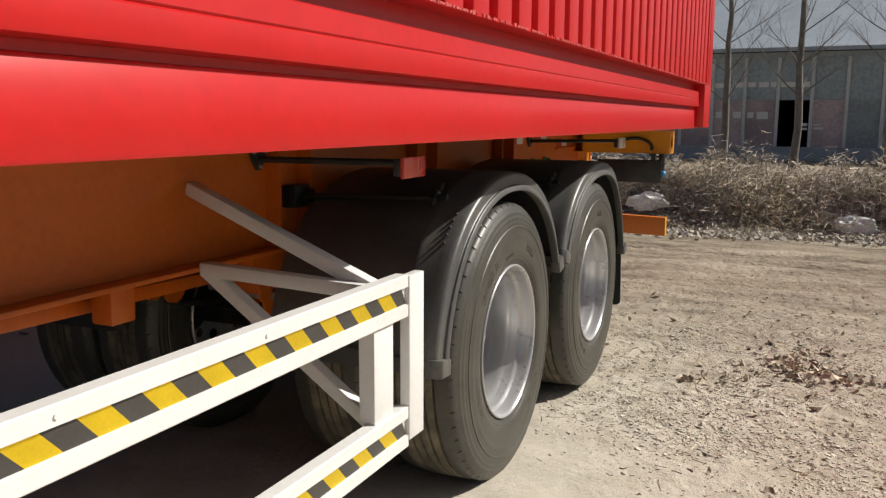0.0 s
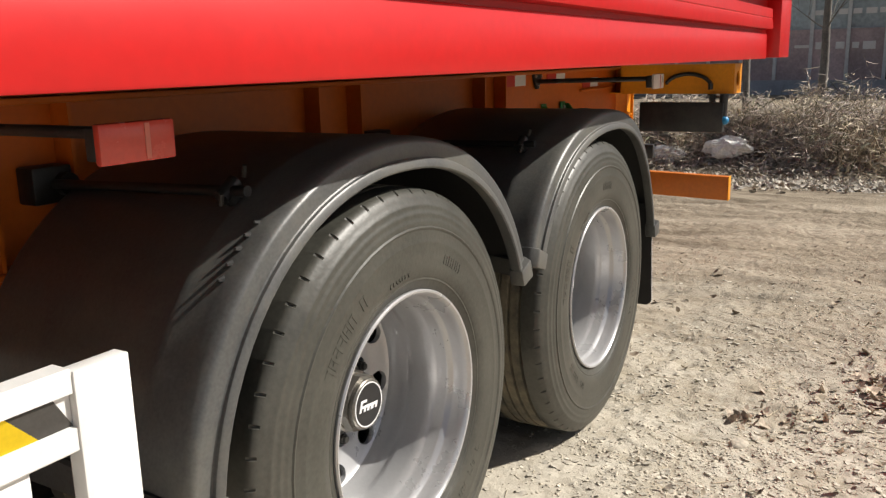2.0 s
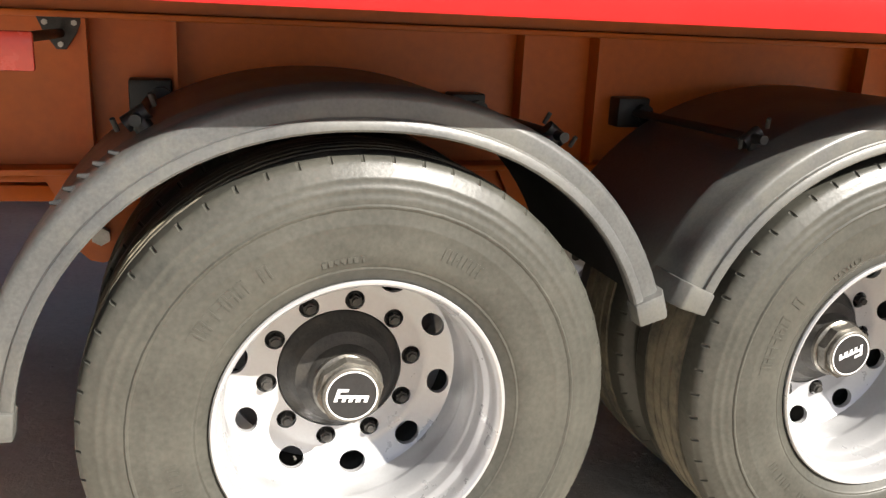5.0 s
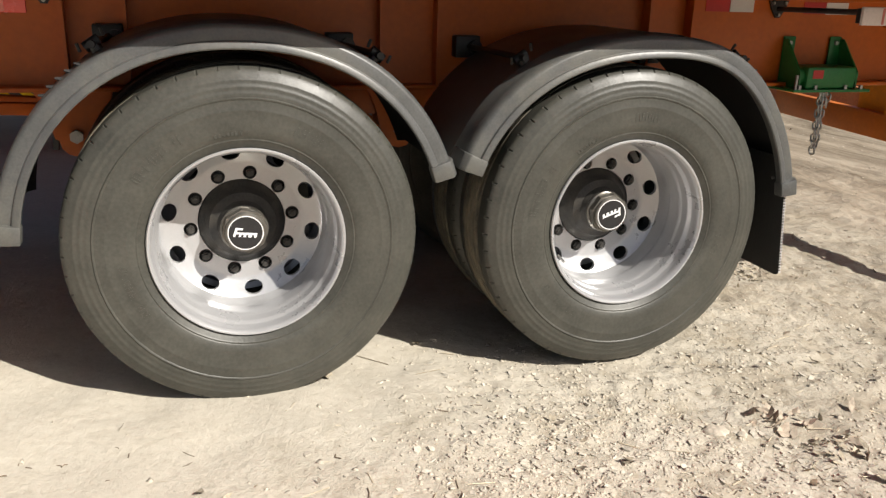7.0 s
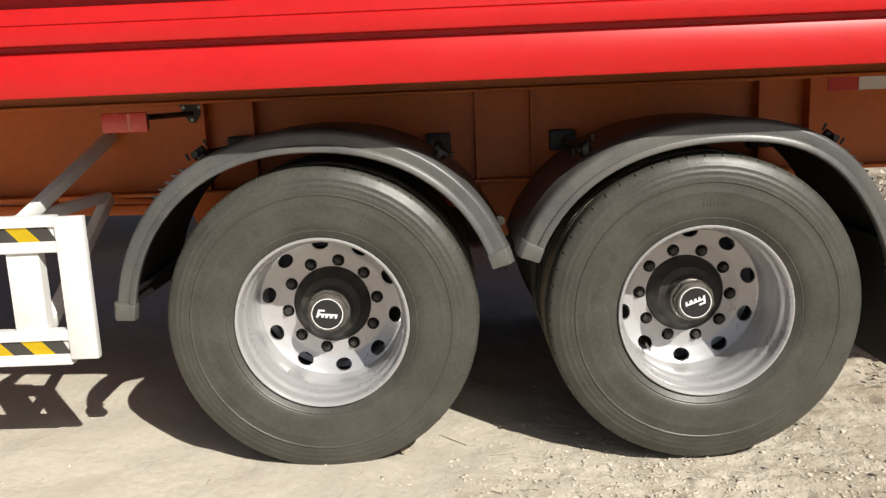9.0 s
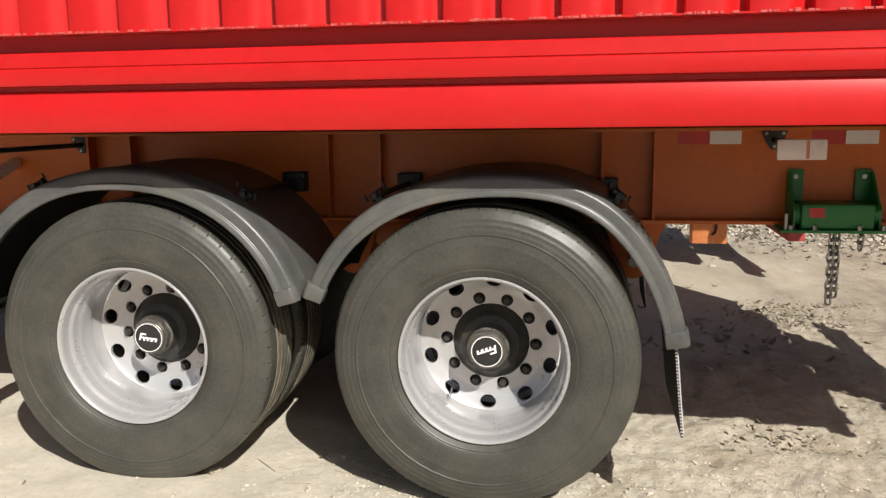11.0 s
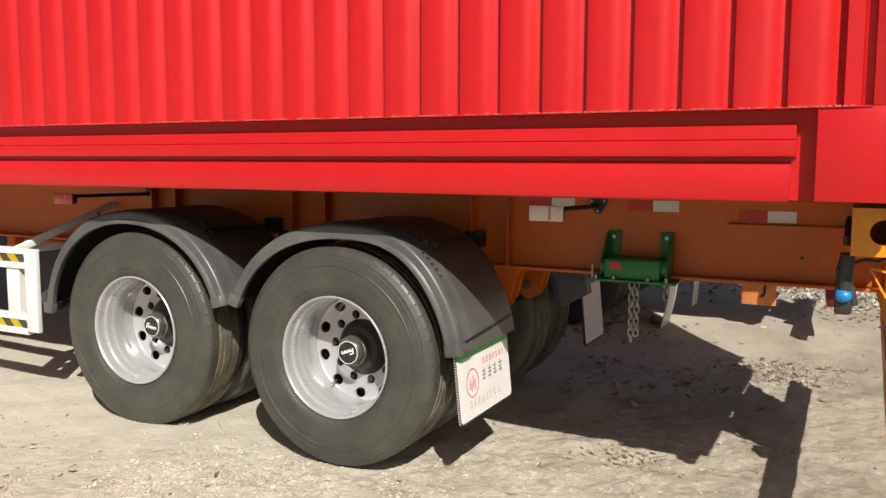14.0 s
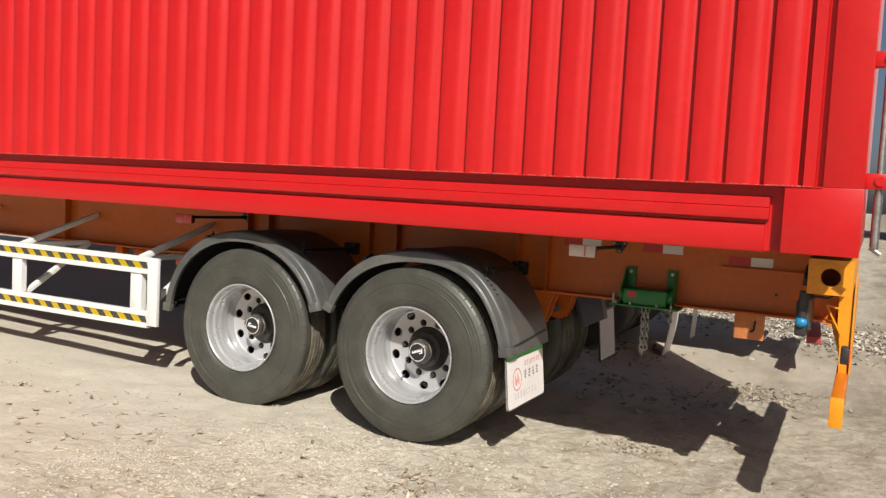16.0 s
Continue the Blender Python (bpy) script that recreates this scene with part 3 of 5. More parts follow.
def tyre_mesh():
    bm = bmesh.new()
    side = [(0.286, 0.292), (0.296, 0.276), (0.304, 0.268), (0.318, 0.263), (0.322, 0.259), (0.326, 0.259), (0.330, 0.2555), (0.352, 0.249), (0.380, 0.2445),
            (0.400, 0.2425), (0.403, 0.2418), (0.407, 0.2418), (0.410, 0.2425), (0.432, 0.2436), (0.4345, 0.2414), (0.4375, 0.2412), (0.4405, 0.2446), (0.448, 0.2449), (0.452, 0.2455), (0.455, 0.2466),
            (0.462, 0.2480), (0.465, 0.2477), (0.469, 0.2485), (0.472, 0.2500), (0.480, 0.2530), (0.483, 0.2528), (0.488, 0.2545), (0.491, 0.2570),
            (0.500, 0.261), (0.510, 0.2675), (0.518, 0.2755), (0.5215, 0.285)]
    mid = 0.385
    tread = []
    for g in (0.312, 0.350):
        tread += [(0.5235, g - 0.005), (0.511, g - 0.0025), (0.511, g + 0.0025), (0.5245, g + 0.005)]
    tread += [(0.525, mid - 0.004), (0.512, mid - 0.002)]
    half = [(r, y - bulge(r)) for r, y in side] + tread
    prof = half + [(r, 2 * mid - y) for r, y in reversed(half)]
    prof = [(0.3 + (r - 0.3) * 0.24 / 0.225 if r > 0.3 else r, y) for r, y in prof]
    last = len(side) - 2
    n = 56
    angles = []
    for i in range(n):
        a = 2 * math.pi * i / n
        angles += [a, a + 0.004, a + 0.011, a + 0.015]
    lugs = {last, len(prof) - 1 - last}

    def dent(i, k):
        return 0.006 if k in lugs and i % 4 in (1, 2) else 0.0
    lathe(bm, prof, angles=angles, dent=dent)
    me = mesh_of(bm, 38)
    me.materials.append(RUBBER)
    me.materials.append(TREAD)
    for p in me.polygons:
        if abs(p.center.y - mid) < 0.098 and math.hypot(p.center.x, p.center.z) > 0.45:
            p.material_index = 1
    return me


def rim_mesh():
    bm = bmesh.new()
    front = [(0.2880, 0.262), (0.2945, 0.247), (0.2985, 0.239), (0.2992, 0.232), (0.2962, 0.228), (0.2915, 0.229), (0.2868, 0.234), (0.2842, 0.242), (0.2832, 0.254),
             (0.2824, 0.276), (0.2802, 0.281), (0.2738, 0.289), (0.2722, 0.296), (0.2712, 0.322), (0.2690, 0.328), (0.2655, 0.336), (0.2648, 0.354), (0.2642, 0.392), (0.2655, 0.402), (0.2700, 0.410), (0.2715, 0.420),
             (0.2712, 0.440), (0.2695, 0.452), (0.2660, 0.462), (0.2640, 0.473), (0.2650, 0.50), (0.285, 0.507)]
    lathe(bm, front, seg=112)
    return mesh_of(bm, 32)


def disc_mesh():
    bm = bmesh.new()
    out = [(0.1425, 0.507), (0.1435, 0.503), (0.194, 0.503), (0.202, 0.502), (0.212, 0.4985), (0.224, 0.493), (0.240, 0.487), (0.254, 0.481), (0.2655, 0.474), (0.2700, 0.468)]
    back = [(r, y + 0.014) for r, y in reversed(out)]
    lathe(bm, out + back, seg=100, closed=True)
    me = mesh_of(bm, 30)
    bm = bmesh.new()
    for k in range(10):
        a = 2 * math.pi * k / 10
        rod(bm, (0.1675 * math.cos(a), 0.46, 0.1675 * math.sin(a)), (0.1675 * math.cos(a), 0.56, 0.1675 * math.sin(a)), 0.0228, 20)
        b = a + math.pi / 10
        # the vents are drilled square to the cone, so they are narrower along the radius
        hole = bmesh.ops.create_cone(bm, cap_ends=True, segments=28, radius1=0.0305, radius2=0.0305, depth=0.16)["verts"]
        bmesh.ops.transform(bm, verts=hole, matrix=Matrix.Rotation(-b, 4, "Y") @ Matrix.Translation((0.2345, 0.50, 0)) @ Matrix.Diagonal((0.78, 1, 1, 1)) @ Matrix.Rotation(math.pi / 2, 4, "X"))
    me = cut(me, bm)
    for p in me.polygons:
        p.use_smooth = True
    me.set_sharp_from_angle(angle=radians(30))
    return me


TYRE, RIM, DISC = tyre_mesh(), rim_mesh(), disc_mesh()
bm = bmesh.new()
rod(bm, (0, 0.508, 0), (0, 0.492, 0), 0.0145, 6)
rod(bm, (0, 0.492, 0), (0, 0.484, 0), 0.009, 10)
NUT = mesh_of(bm, 30)
bm = bmesh.new()
lathe(bm, [(0.0, 0.530), (0.1405, 0.530), (0.1405, 0.503), (0.136, 0.497), (0.128, 0.492), (0.118, 0.475), (0.108, 0.458), (0.092, 0.450), (0.084, 0.444), (0.081, 0.432),
           (0.076, 0.425), (0.074, 0.405), (0.0, 0.405)], seg=64)
HUB_MESH = mesh_of(bm, 30)
K = 1.09
bm = bmesh.new()
lathe(bm, [(0.0, 0.415), (0.070 * K, 0.415), (0.071 * K, 0.404), (0.066 * K, 0.400), (0.0, 0.400)], seg=48)
rod(bm, (0, 0.402, 0), (0, 0.374, 0), 0.067 * K, 8)
lathe(bm, [(0.0, 0.376), (0.0575 * K, 0.376), (0.0580 * K, 0.362), (0.0555 * K, 0.359), (0.0, 0.359)], seg=48)
CAP_BODY = mesh_of(bm, 30)
bm = bmesh.new()
lathe(bm, [(0.0490 * K, 0.3595), (0.0490 * K, 0.3575), (0.0518 * K, 0.3575), (0.0518 * K, 0.3595)], seg=56, closed=True)
CAP_RING = mesh_of(bm, 30)
bm = bmesh.new()
lathe(bm, [(0.0, 0.3590), (0.0, 0.3582), (0.0488 * K, 0.3582), (0.0488 * K, 0.3590)], seg=48)
CAP_FACE = mesh_of(bm, 30)
bm = bmesh.new()
# the maker's mark as one plain slanted comb shape
comb = [(-33, -13), (-33, 14), (-11, 14), (-11, 8), (-26, 8), (-26, 1), (34, 1), (34, -13), (27, -13), (27, -5), (20, -5), (20, -13), (10, -13), (10, -5), (4, -5), (4, -13), (-4, -13), (-4, -5),
        (-10, -5), (-10, -13), (-17, -13), (-17, -5), (-26, -5), (-26, -13)]
f = [[bm.verts.new(((a + 0.22 * b) * 0.001 * K, y, b * 0.001 * K)) for a, b in comb] for y in (0.3572, 0.3584)]
bm.faces.new(f[0])
bm.faces.new(f[1])
for i in range(len(comb)):
    k = (i + 1) % len(comb)
    bm.faces.new((f[0][i], f[0][k], f[1][k], f[1][i]))
CAP_MARK = mesh_of(bm, 0)
bm = bmesh.new()
lathe(bm, [(0.0, 0.62), (0.205, 0.62), (0.205, 0.545), (0.19, 0.538), (0.0, 0.535)], seg=64)
DRUM = mesh_of(bm, 30)
bm = bmesh.new()
rod(bm, (-0.13, 0.475, -0.195), (-0.127, 0.425, -0.205), 0.0042, 8)
VALVE = mesh_of(bm, 30)
# raised sidewall marks: arcs of short plain bars
def arc_marks(start, count, r, w, h, step, seed):
    rng = random.Random(seed)
    bm = bmesh.new()
    for k in range(count):
        a = start - k * step
        m = Matrix.Rotation(-a, 4, "Y") @ Matrix.Translation((r, 0, 0))
        y = 0.2438 + (0.378 - r) * 0.19 - bulge(r)
        if rng.random() < 0.85:
            box(bm, -h / 2, h / 2, y, y + 0.006, -w / 2, -w / 2 + 0.004, 0, m)
            if rng.random() < 0.7:
                box(bm, -h / 2, h / 2, y, y + 0.006, w / 2 - 0.004, w / 2, 0, m)
            box(bm, h / 2 - 0.004, h / 2, y + 0.0002, y + 0.0062, -w / 2, w / 2, 0, m)
            if rng.random() < 0.5:
                box(bm, -0.002, 0.002, y + 0.0001, y + 0.0061, -w / 2, w / 2, 0, m)
    return mesh_of(bm, 0)


MARKS = [arc_marks(radians(140), 9, 0.378, 0.019, 0.030, 0.066, 1), arc_marks(radians(66), 6, 0.378, 0.017, 0.026, 0.062, 2), arc_marks(radians(97), 7, 0.345, 0.008, 0.011, 0.035, 3),
         arc_marks(radians(205), 8, 0.372, 0.016, 0.022, 0.060, 4), arc_marks(radians(318), 7, 0.372, 0.017, 0.024, 0.060, 5)]


def wheel(x, z, turn, outer=True, mirror=False, cap_turn=0, valve=False):
    """An outer or inner wheel of the twin pair; turn: degrees about the axle."""
    y_mid = 1.215
    base = Matrix.Translation((x, 0, z))
    if mirror:
        base = Matrix.Translation((x, 2 * y_mid, z)) @ Matrix.Rotation(math.pi, 4, "Z")
    if not outer:
        base = base @ Matrix.Translation((0, 0.77 + 0.355, 0)) @ Matrix.Rotation(math.pi, 4, "Z")
    base = base @ Matrix.Rotation(radians(turn), 4, "Y")
    rim = put("wheel", RIM, SILVER, trailer, "silver steel disc wheel with black tyre", base)
    put("tyre", TYRE, RUBBER, rim, "dusty black radial tyre")
    put("disc", DISC, SILVER, rim, "silver wheel disc with ten round vent holes")
    if not outer:
        return
    put("hub", HUB_MESH, HUB, rim, "dark cast iron hub")
    put("brake_drum", DRUM, HUB, rim)
    cap = put("hub_cap", CAP_BODY, CAP_STEEL, rim, "worn steel octagonal hub cap")
    put("cap_face", CAP_FACE, CAP, rim)
    put("cap_ring", CAP_RING, INK_WHITE, rim, "white painted ring")
    put("cap_mark", CAP_MARK, INK_WHITE, rim, "white slanted mark", Matrix.Rotation(radians(cap_turn - turn), 4, "Y"))
    if not mirror:
        if valve:
            put("valve_stem", VALVE, STEEL, rim, "", Matrix.Rotation(radians(38), 4, "Y"))
        for k in range(10):
            a = 2 * math.pi * k / 10
            put("wheel_nut", NUT, HUB, rim, "", Matrix.Translation((0.1675 * math.cos(a), 0, 0.1675 * math.sin(a))))
        for me in MARKS:
            tagged(put("sidewall_mark", me, RUBBER, rim), kind="stuff")


for (x, z), turn, cap_turn in ((HUB_A, -7, 6), (HUB_B, -33, 160)):
    for mirror in (False, True):
        wheel(x, z, turn, True, mirror, cap_turn, x > 1)
        wheel(x, z, turn + 40, False, mirror)
    bm = bmesh.new()
    box(bm, x - 0.065, x + 0.065, 0.56, 1.87, z - 0.06, z + 0.06, 0.012)
    part("axle_beam", bm, BLACK, trailer, "square black axle beam")
    for y in (1.08, 1.32):
        bm = bmesh.new()
        rod(bm, (x + 0.16, y, z + 0.10), (x + 0.30, y, z + 0.16), 0.075, 20)
        part("brake_chamber", bm, BLACK, trailer)

# ---- mudguards ----
def mudguard(cx, cz, a0, a1, tag, far=False):
    """Arched plastic guard over a twin wheel, from angle a0 to a1 (degrees from the rear horizontal)."""
    r_in, n = 0.624, 40
    angles = [radians(a0 + (a1 - a0) * i / n) for i in range(n + 1)]
    y0 = 0.222
    # section (radius offset, y): rolled outer lip, crease, then the flat top sheet
    sec = [(-0.012, y0 + 0.024), (-0.015, y0 + 0.012), (-0.015, y0 - 0.006), (-0.011, y0 - 0.009), (0.004, y0 - 0.007), (0.0075, y0 - 0.004), (0.0085, y0 + 0.003), (0.011, y0 + 0.005),
           (0.040, y0 + 0.006), (0.046, y0 + 0.008), (0.052, y0 + 0.015), (0.056, y0 + 0.028), (0.058, y0 + 0.050),
           (0.058, y0 + 0.12), (0.061, y0 + 0.13), (0.058, y0 + 0.14), (0.057, y0 + 0.62), (0.050, y0 + 0.64), (0.030, y0 + 0.645), (0.026, y0 + 0.638), (0.050, y0 + 0.60), (0.050, y0 + 0.05), (0.040, y0 + 0.020), (0.004, y0 + 0.016)]

    def pt(a, dr, y):
        rr = r_in + dr - 0.036 * math.sin(a) ** 4 + (0.02 * max(0, -math.cos(a)) if tag == "front" else 0)
        if tag == "rear":
            rr += 0.030 * math.exp(-((a - 1.01) / 0.40) ** 2)
        yy = 2 * 1.215 - y if far else y
        return (cx + rr * math.cos(a), yy, cz + rr * math.sin(a))
    bm = bmesh.new()
    rings = [[bm.verts.new(pt(a, dr, y)) for dr, y in sec] for a in angles]
    m = len(sec)
    for a, b in zip(rings, rings[1:]):
        for k in range(m):
            bm.faces.new((a[k], a[(k + 1) % m], b[(k + 1) % m], b[k]))
    bm.faces.new(rings[0])
    bm.faces.new(rings[-1])
    # far guards swap the grey-black plastic for black: deep shade painted on
    guard = part("mudguard", bm, STAY if far else PLASTIC, trailer, "plastic mudguard coloured black for the deep shade under the trailer" if far else "grey-black ribbed plastic mudguard", smooth=34)
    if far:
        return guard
    # inner faces take the darker copy, with the arch's shade in its colour
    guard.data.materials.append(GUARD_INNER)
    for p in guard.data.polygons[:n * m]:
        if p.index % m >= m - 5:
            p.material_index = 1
    # end clips, a little wider than the lip
    for a, s in ((angles[0], 1), (angles[-1], -1)):
        bm = bmesh.new()
        ends = []
        for da in (-0.010 * s, 0.076 * s):
            ends.append([bm.verts.new(pt(a + da, dr, y)) for dr, y in ((-0.017, y0 - 0.015), (0.048, y0 - 0.015), (0.064, y0 + 0.012), (0.064, y0 + 0.12), (0.046, y0 + 0.12), (0.036, y0 + 0.03), (-0.017, y0 + 0.03))])
        bm.faces.new(ends[0])
        bm.faces.new(ends[1])
        for i in range(7):
            j = (i + 1) % 7
            bm.faces.new((ends[0][i], ends[0][j], ends[1][j], ends[1][i]))
        bmesh.ops.bevel(bm, geom=list(bm.edges), offset=0.005, segments=2, profile=0.5, affect="EDGES")
        part("end_clip", bm, PLASTIC, guard)
    # round stay clamps on top, with bolts
    for a in (radians(52), radians(125)):
        yy = y0 + 0.15
        bm = bmesh.new()
        c = Vector(pt(a, 0.085, yy))
        rod(bm, c + Vector((-0.024 * math.sin(a), 0, 0.024 * math.cos(a))), c - Vector((-0.024 * math.sin(a), 0, 0.024 * math.cos(a))), 0.016, 14)
        b = Vector(pt(a, 0.058, yy))
        rod(bm, b, c, 0.018, 14)
        clamp = part("stay_clamp", bm, STAY, guard, "black rubber stay clamp")
        for s in (-1, 1):
            bm = bmesh.new()
            e = c + Vector((s * 0.040 * math.sin(a), -0.012, -s * 0.040 * math.cos(a)))
            rod(bm, e, e + Vector((0.012 * math.cos(a), -0.01, 0.028 * abs(math.sin(a)))), 0.005, 8)
            part("clamp_bolt", bm, HUB, clamp)
        bm = bmesh.new()
        rod(bm, pt(a, 0.085, y0 + 0.10), (cx + 0.68 * math.cos(a), Y_WEB - 0.001, cz + 0.68 * math.sin(a)), 0.011, 12)
        tube = part("stay_tube", bm, STAY, guard, "black mudguard stay tube")
        bm = bmesh.new()
        ex, ez = cx + 0.68 * math.cos(a), cz + 0.68 * math.sin(a)
        box(bm, ex - 0.055, ex + 0.045, Y_WEB - 0.062, Y_WEB - 0.0015, ez - 0.042, ez + 0.042, 0.006)
        rod(bm, (ex + 0.02, Y_WEB - 0.085, ez), (ex + 0.02, Y_WEB - 0.06, ez), 0.026, 14)
        part("stay_foot", bm, STAY, tube)
    # a row of short pointed tabs on the sheet
    for k in range(5):
        aa = radians(129 + 2.7 * k) if tag == "front" else radians(50 - 2.7 * k)
        bm = bmesh.new()
        rod(bm, pt(aa, 0.050, y0 + 0.056), pt(aa + (0.02 if tag == "front" else -0.02), 0.070, y0 + 0.050), 0.0075, 6, 0.003)
        part("tab", bm, BLACK, guard)
    # lower stay behind the outer end
    a = angles[-1] if tag == "front" else angles[0]
    s = -1 if tag == "front" else 1
    bm = bmesh.new()
    bar(bm, pt(a + s * 0.07, 0.050, y0 + 0.05), pt(a + s * 0.12, 0.046, y0 + 0.60), 0.03, 0.012)
    low = part("lower_stay", bm, STAY, guard)
    bm = bmesh.new()
    rod(bm, pt(a + s * 0.07, 0.036, y0 + 0.075), pt(a + s * 0.07, 0.010, y0 + 0.075), 0.006, 8)
    part("stay_bolt", bm, STEEL, low)
    return guard


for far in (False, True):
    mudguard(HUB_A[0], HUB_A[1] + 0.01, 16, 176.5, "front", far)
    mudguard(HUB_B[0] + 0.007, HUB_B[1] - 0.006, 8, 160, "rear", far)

# ---- mudflaps behind the rear wheels ----
def rounded_sheet(bm, x0, x1, y0, y1, z0, z1, r=0.03):
    pts = [(y0, z1), (y1, z1)]
    for cx, a0 in ((y1 - r, 0), (y0 + r, -90)):
        for k in range(5):
            a = radians(a0 - 90 * k / 4)
            pts.append((cx + r * math.cos(a), z0 + r + r * math.sin(a)))
    f = [[bm.verts.new((x, y, z)) for y, z in pts] for x in (x0, x1)]
    bm.faces.new(f[0])
    bm.faces.new(f[1])
    for i in range(len(pts)):
        j = (i + 1) % len(pts)
        bm.faces.new((f[0][i], f[0][j], f[1][j], f[1][i]))


def mudflap(y0, far=False):
    lean = Matrix.Translation((1.948, 0, 0.62)) @ Matrix.Rotation(radians(-5.5), 4, "Y")
    bm = bmesh.new()
    rounded_sheet(bm, -0.006, 0.0, y0 + (0.17 if far else 0), y0 + 0.60, -0.362, 0.10)
    flap = part("mudflap", bm, FLAP, trailer, "black rubber mudflap with a printed white panel", at=lean)
    if not far:
        bm = bmesh.new()
        for k in range(31):
            box(bm, -0.008, 0.002, y0 - 0.0015, y0 + 0.001, -0.345 + k * 0.0115, -0.341 + k * 0.0115)
        tagged(part("edge_stitching", bm, PRINT_GREY, flap), kind="stuff")
    bm = bmesh.new()
    rounded_sheet(bm, 0.001, 0.0035, y0 + (0.20 if far else 0.008), y0 + 0.59, -0.350, 0.02 if far else -0.066, 0.02)
    part("panel", bm, BOARD, flap, "white printed panel")
    bm = bmesh.new()
    z = 0.021 if far else -0.013
    box(bm, -0.004, 0.010, y0 + (0.17 if far else -0.01), y0 + 0.60, z, z + 0.017, 0.003)
    part("clamp_strip", bm, PLASTIC, flap)
    if far:
        return
    bm = bmesh.new()
    box(bm, 0.001, 0.0035, y0 + 0.008, y0 + 0.59, -0.065, -0.015)
    part("panel_band", bm, FLAP_GREEN, flap, "bright green band")
    # emblem ring and rows of unreadable marks, as plain bars
    bm = bmesh.new()
    m = Matrix.Translation((0, y0 + 0.15, -0.19)) @ Matrix.Rotation(radians(90), 4, "Z")
    lathe(bm, [(0.060, -0.0036), (0.060, -0.0052), (0.068, -0.0052), (0.068, -0.0036)], seg=36, closed=True)
    bmesh.ops.transform(bm, matrix=m, verts=bm.verts)
    for yy, w, z, h in ((-0.034, 0.011, -0.028, 0.050), (-0.016, 0.011, -0.036, 0.040), (0.002, 0.011, -0.020, 0.052), (0.020, 0.011, -0.034, 0.046)):
        box(bm, 0.0036, 0.0052, y0 + 0.15 + yy, y0 + 0.15 + yy + w, -0.19 + z, -0.19 + z + h)
    part("emblem", bm, PRINT_RED, flap, "red ring emblem")
    for row, (mat, n, ya, z, h, w) in enumerate(((PRINT_RED, 7, 0.27, -0.125, 0.030, 0.026), (PRINT_DARK, 4, 0.26, -0.200, 0.052, 0.044), (PRINT_GREY, 8, 0.10, -0.300, 0.036, 0.030))):
        rng = random.Random(20 + row)
        for k in range(n):
            bm = bmesh.new()
            y = y0 + ya + k * w * 1.5
            for s in range(3):
                zz = z + h * s / 3
                box(bm, 0.0036, 0.005, y, y + w * rng.uniform(0.6, 1), zz, zz + h * 0.13)
            xx = rng.uniform(0.2, 0.7) * w
            box(bm, 0.0037, 0.0051, y + xx, y + xx + w * 0.15, z - h * 0.1, z + h)
            part("print_mark", bm, mat, flap)


mudflap(0.232)
mudflap(1.89, True)

# ---- side guard ahead of the wheels ----
GY = 0.236
bm = bmesh.new()
box(bm, -0.872, -0.776, GY - 0.004, GY + 0.028, 0.425, 0.921, 0.003)
guard = part("side_guard", bm, WHITE, trailer, "white steel side underrun guard with yellow and black striped tape")
X_G0 = -4.6
for z0, z1 in ((0.800, 0.925), (0.405, 0.530)):
    bm = bmesh.new()
    # channel section: upper lip, recessed face, lower lip
    sec = [(0.0, z1 - 0.036), (0.0, z1 - 0.003), (0.003, z1), (0.040, z1), (0.040, z0), (0.003, z0), (0.0, z0 + 0.003), (0.0, z0 + 0.036), (0.010, z0 + 0.039), (0.010, z1 - 0.039)]
    ends = [[bm.verts.new((x, GY + y, z)) for y, z in sec] for x in (X_G0, -0.8725)]
    for i in range(len(sec)):
        j = (i + 1) % len(sec)
        bm.faces.new((ends[0][i], ends[0][j], ends[1][j], ends[1][i]))
    bm.faces.new(ends[0])
    bm.faces.new(ends[1])
    rail = part("guard_rail", bm, WHITE, guard)
    x, k = -0.878, 0
    zc, hh, w = (z0 + z1) / 2, 0.0235, 0.0722
    while x > X_G0 + 0.1:
        bm = bmesh.new()
        s = 0.022
        q = [(x - w + s, zc - hh), (x + s, zc - hh), (x - s, zc + hh), (x - w - s, zc + hh)]
        q = [(min(a, -0.8735), b) for a, b in q]
        f = [[bm.verts.new((a, GY + y, b)) for a, b in q] for y in (0.0078, 0.0098)]
        bm.faces.new(f[0])
        bm.faces.new(f[1])
        for i in range(4):
            j = (i + 1) % 4
            bm.faces.new((f[0][i], f[0][j], f[1][j], f[1][i]))
        part("tape_stripe", bm, TAPE_K if k % 2 == 0 else TAPE_Y, guard, smooth=0)
        x -= w
        k += 1
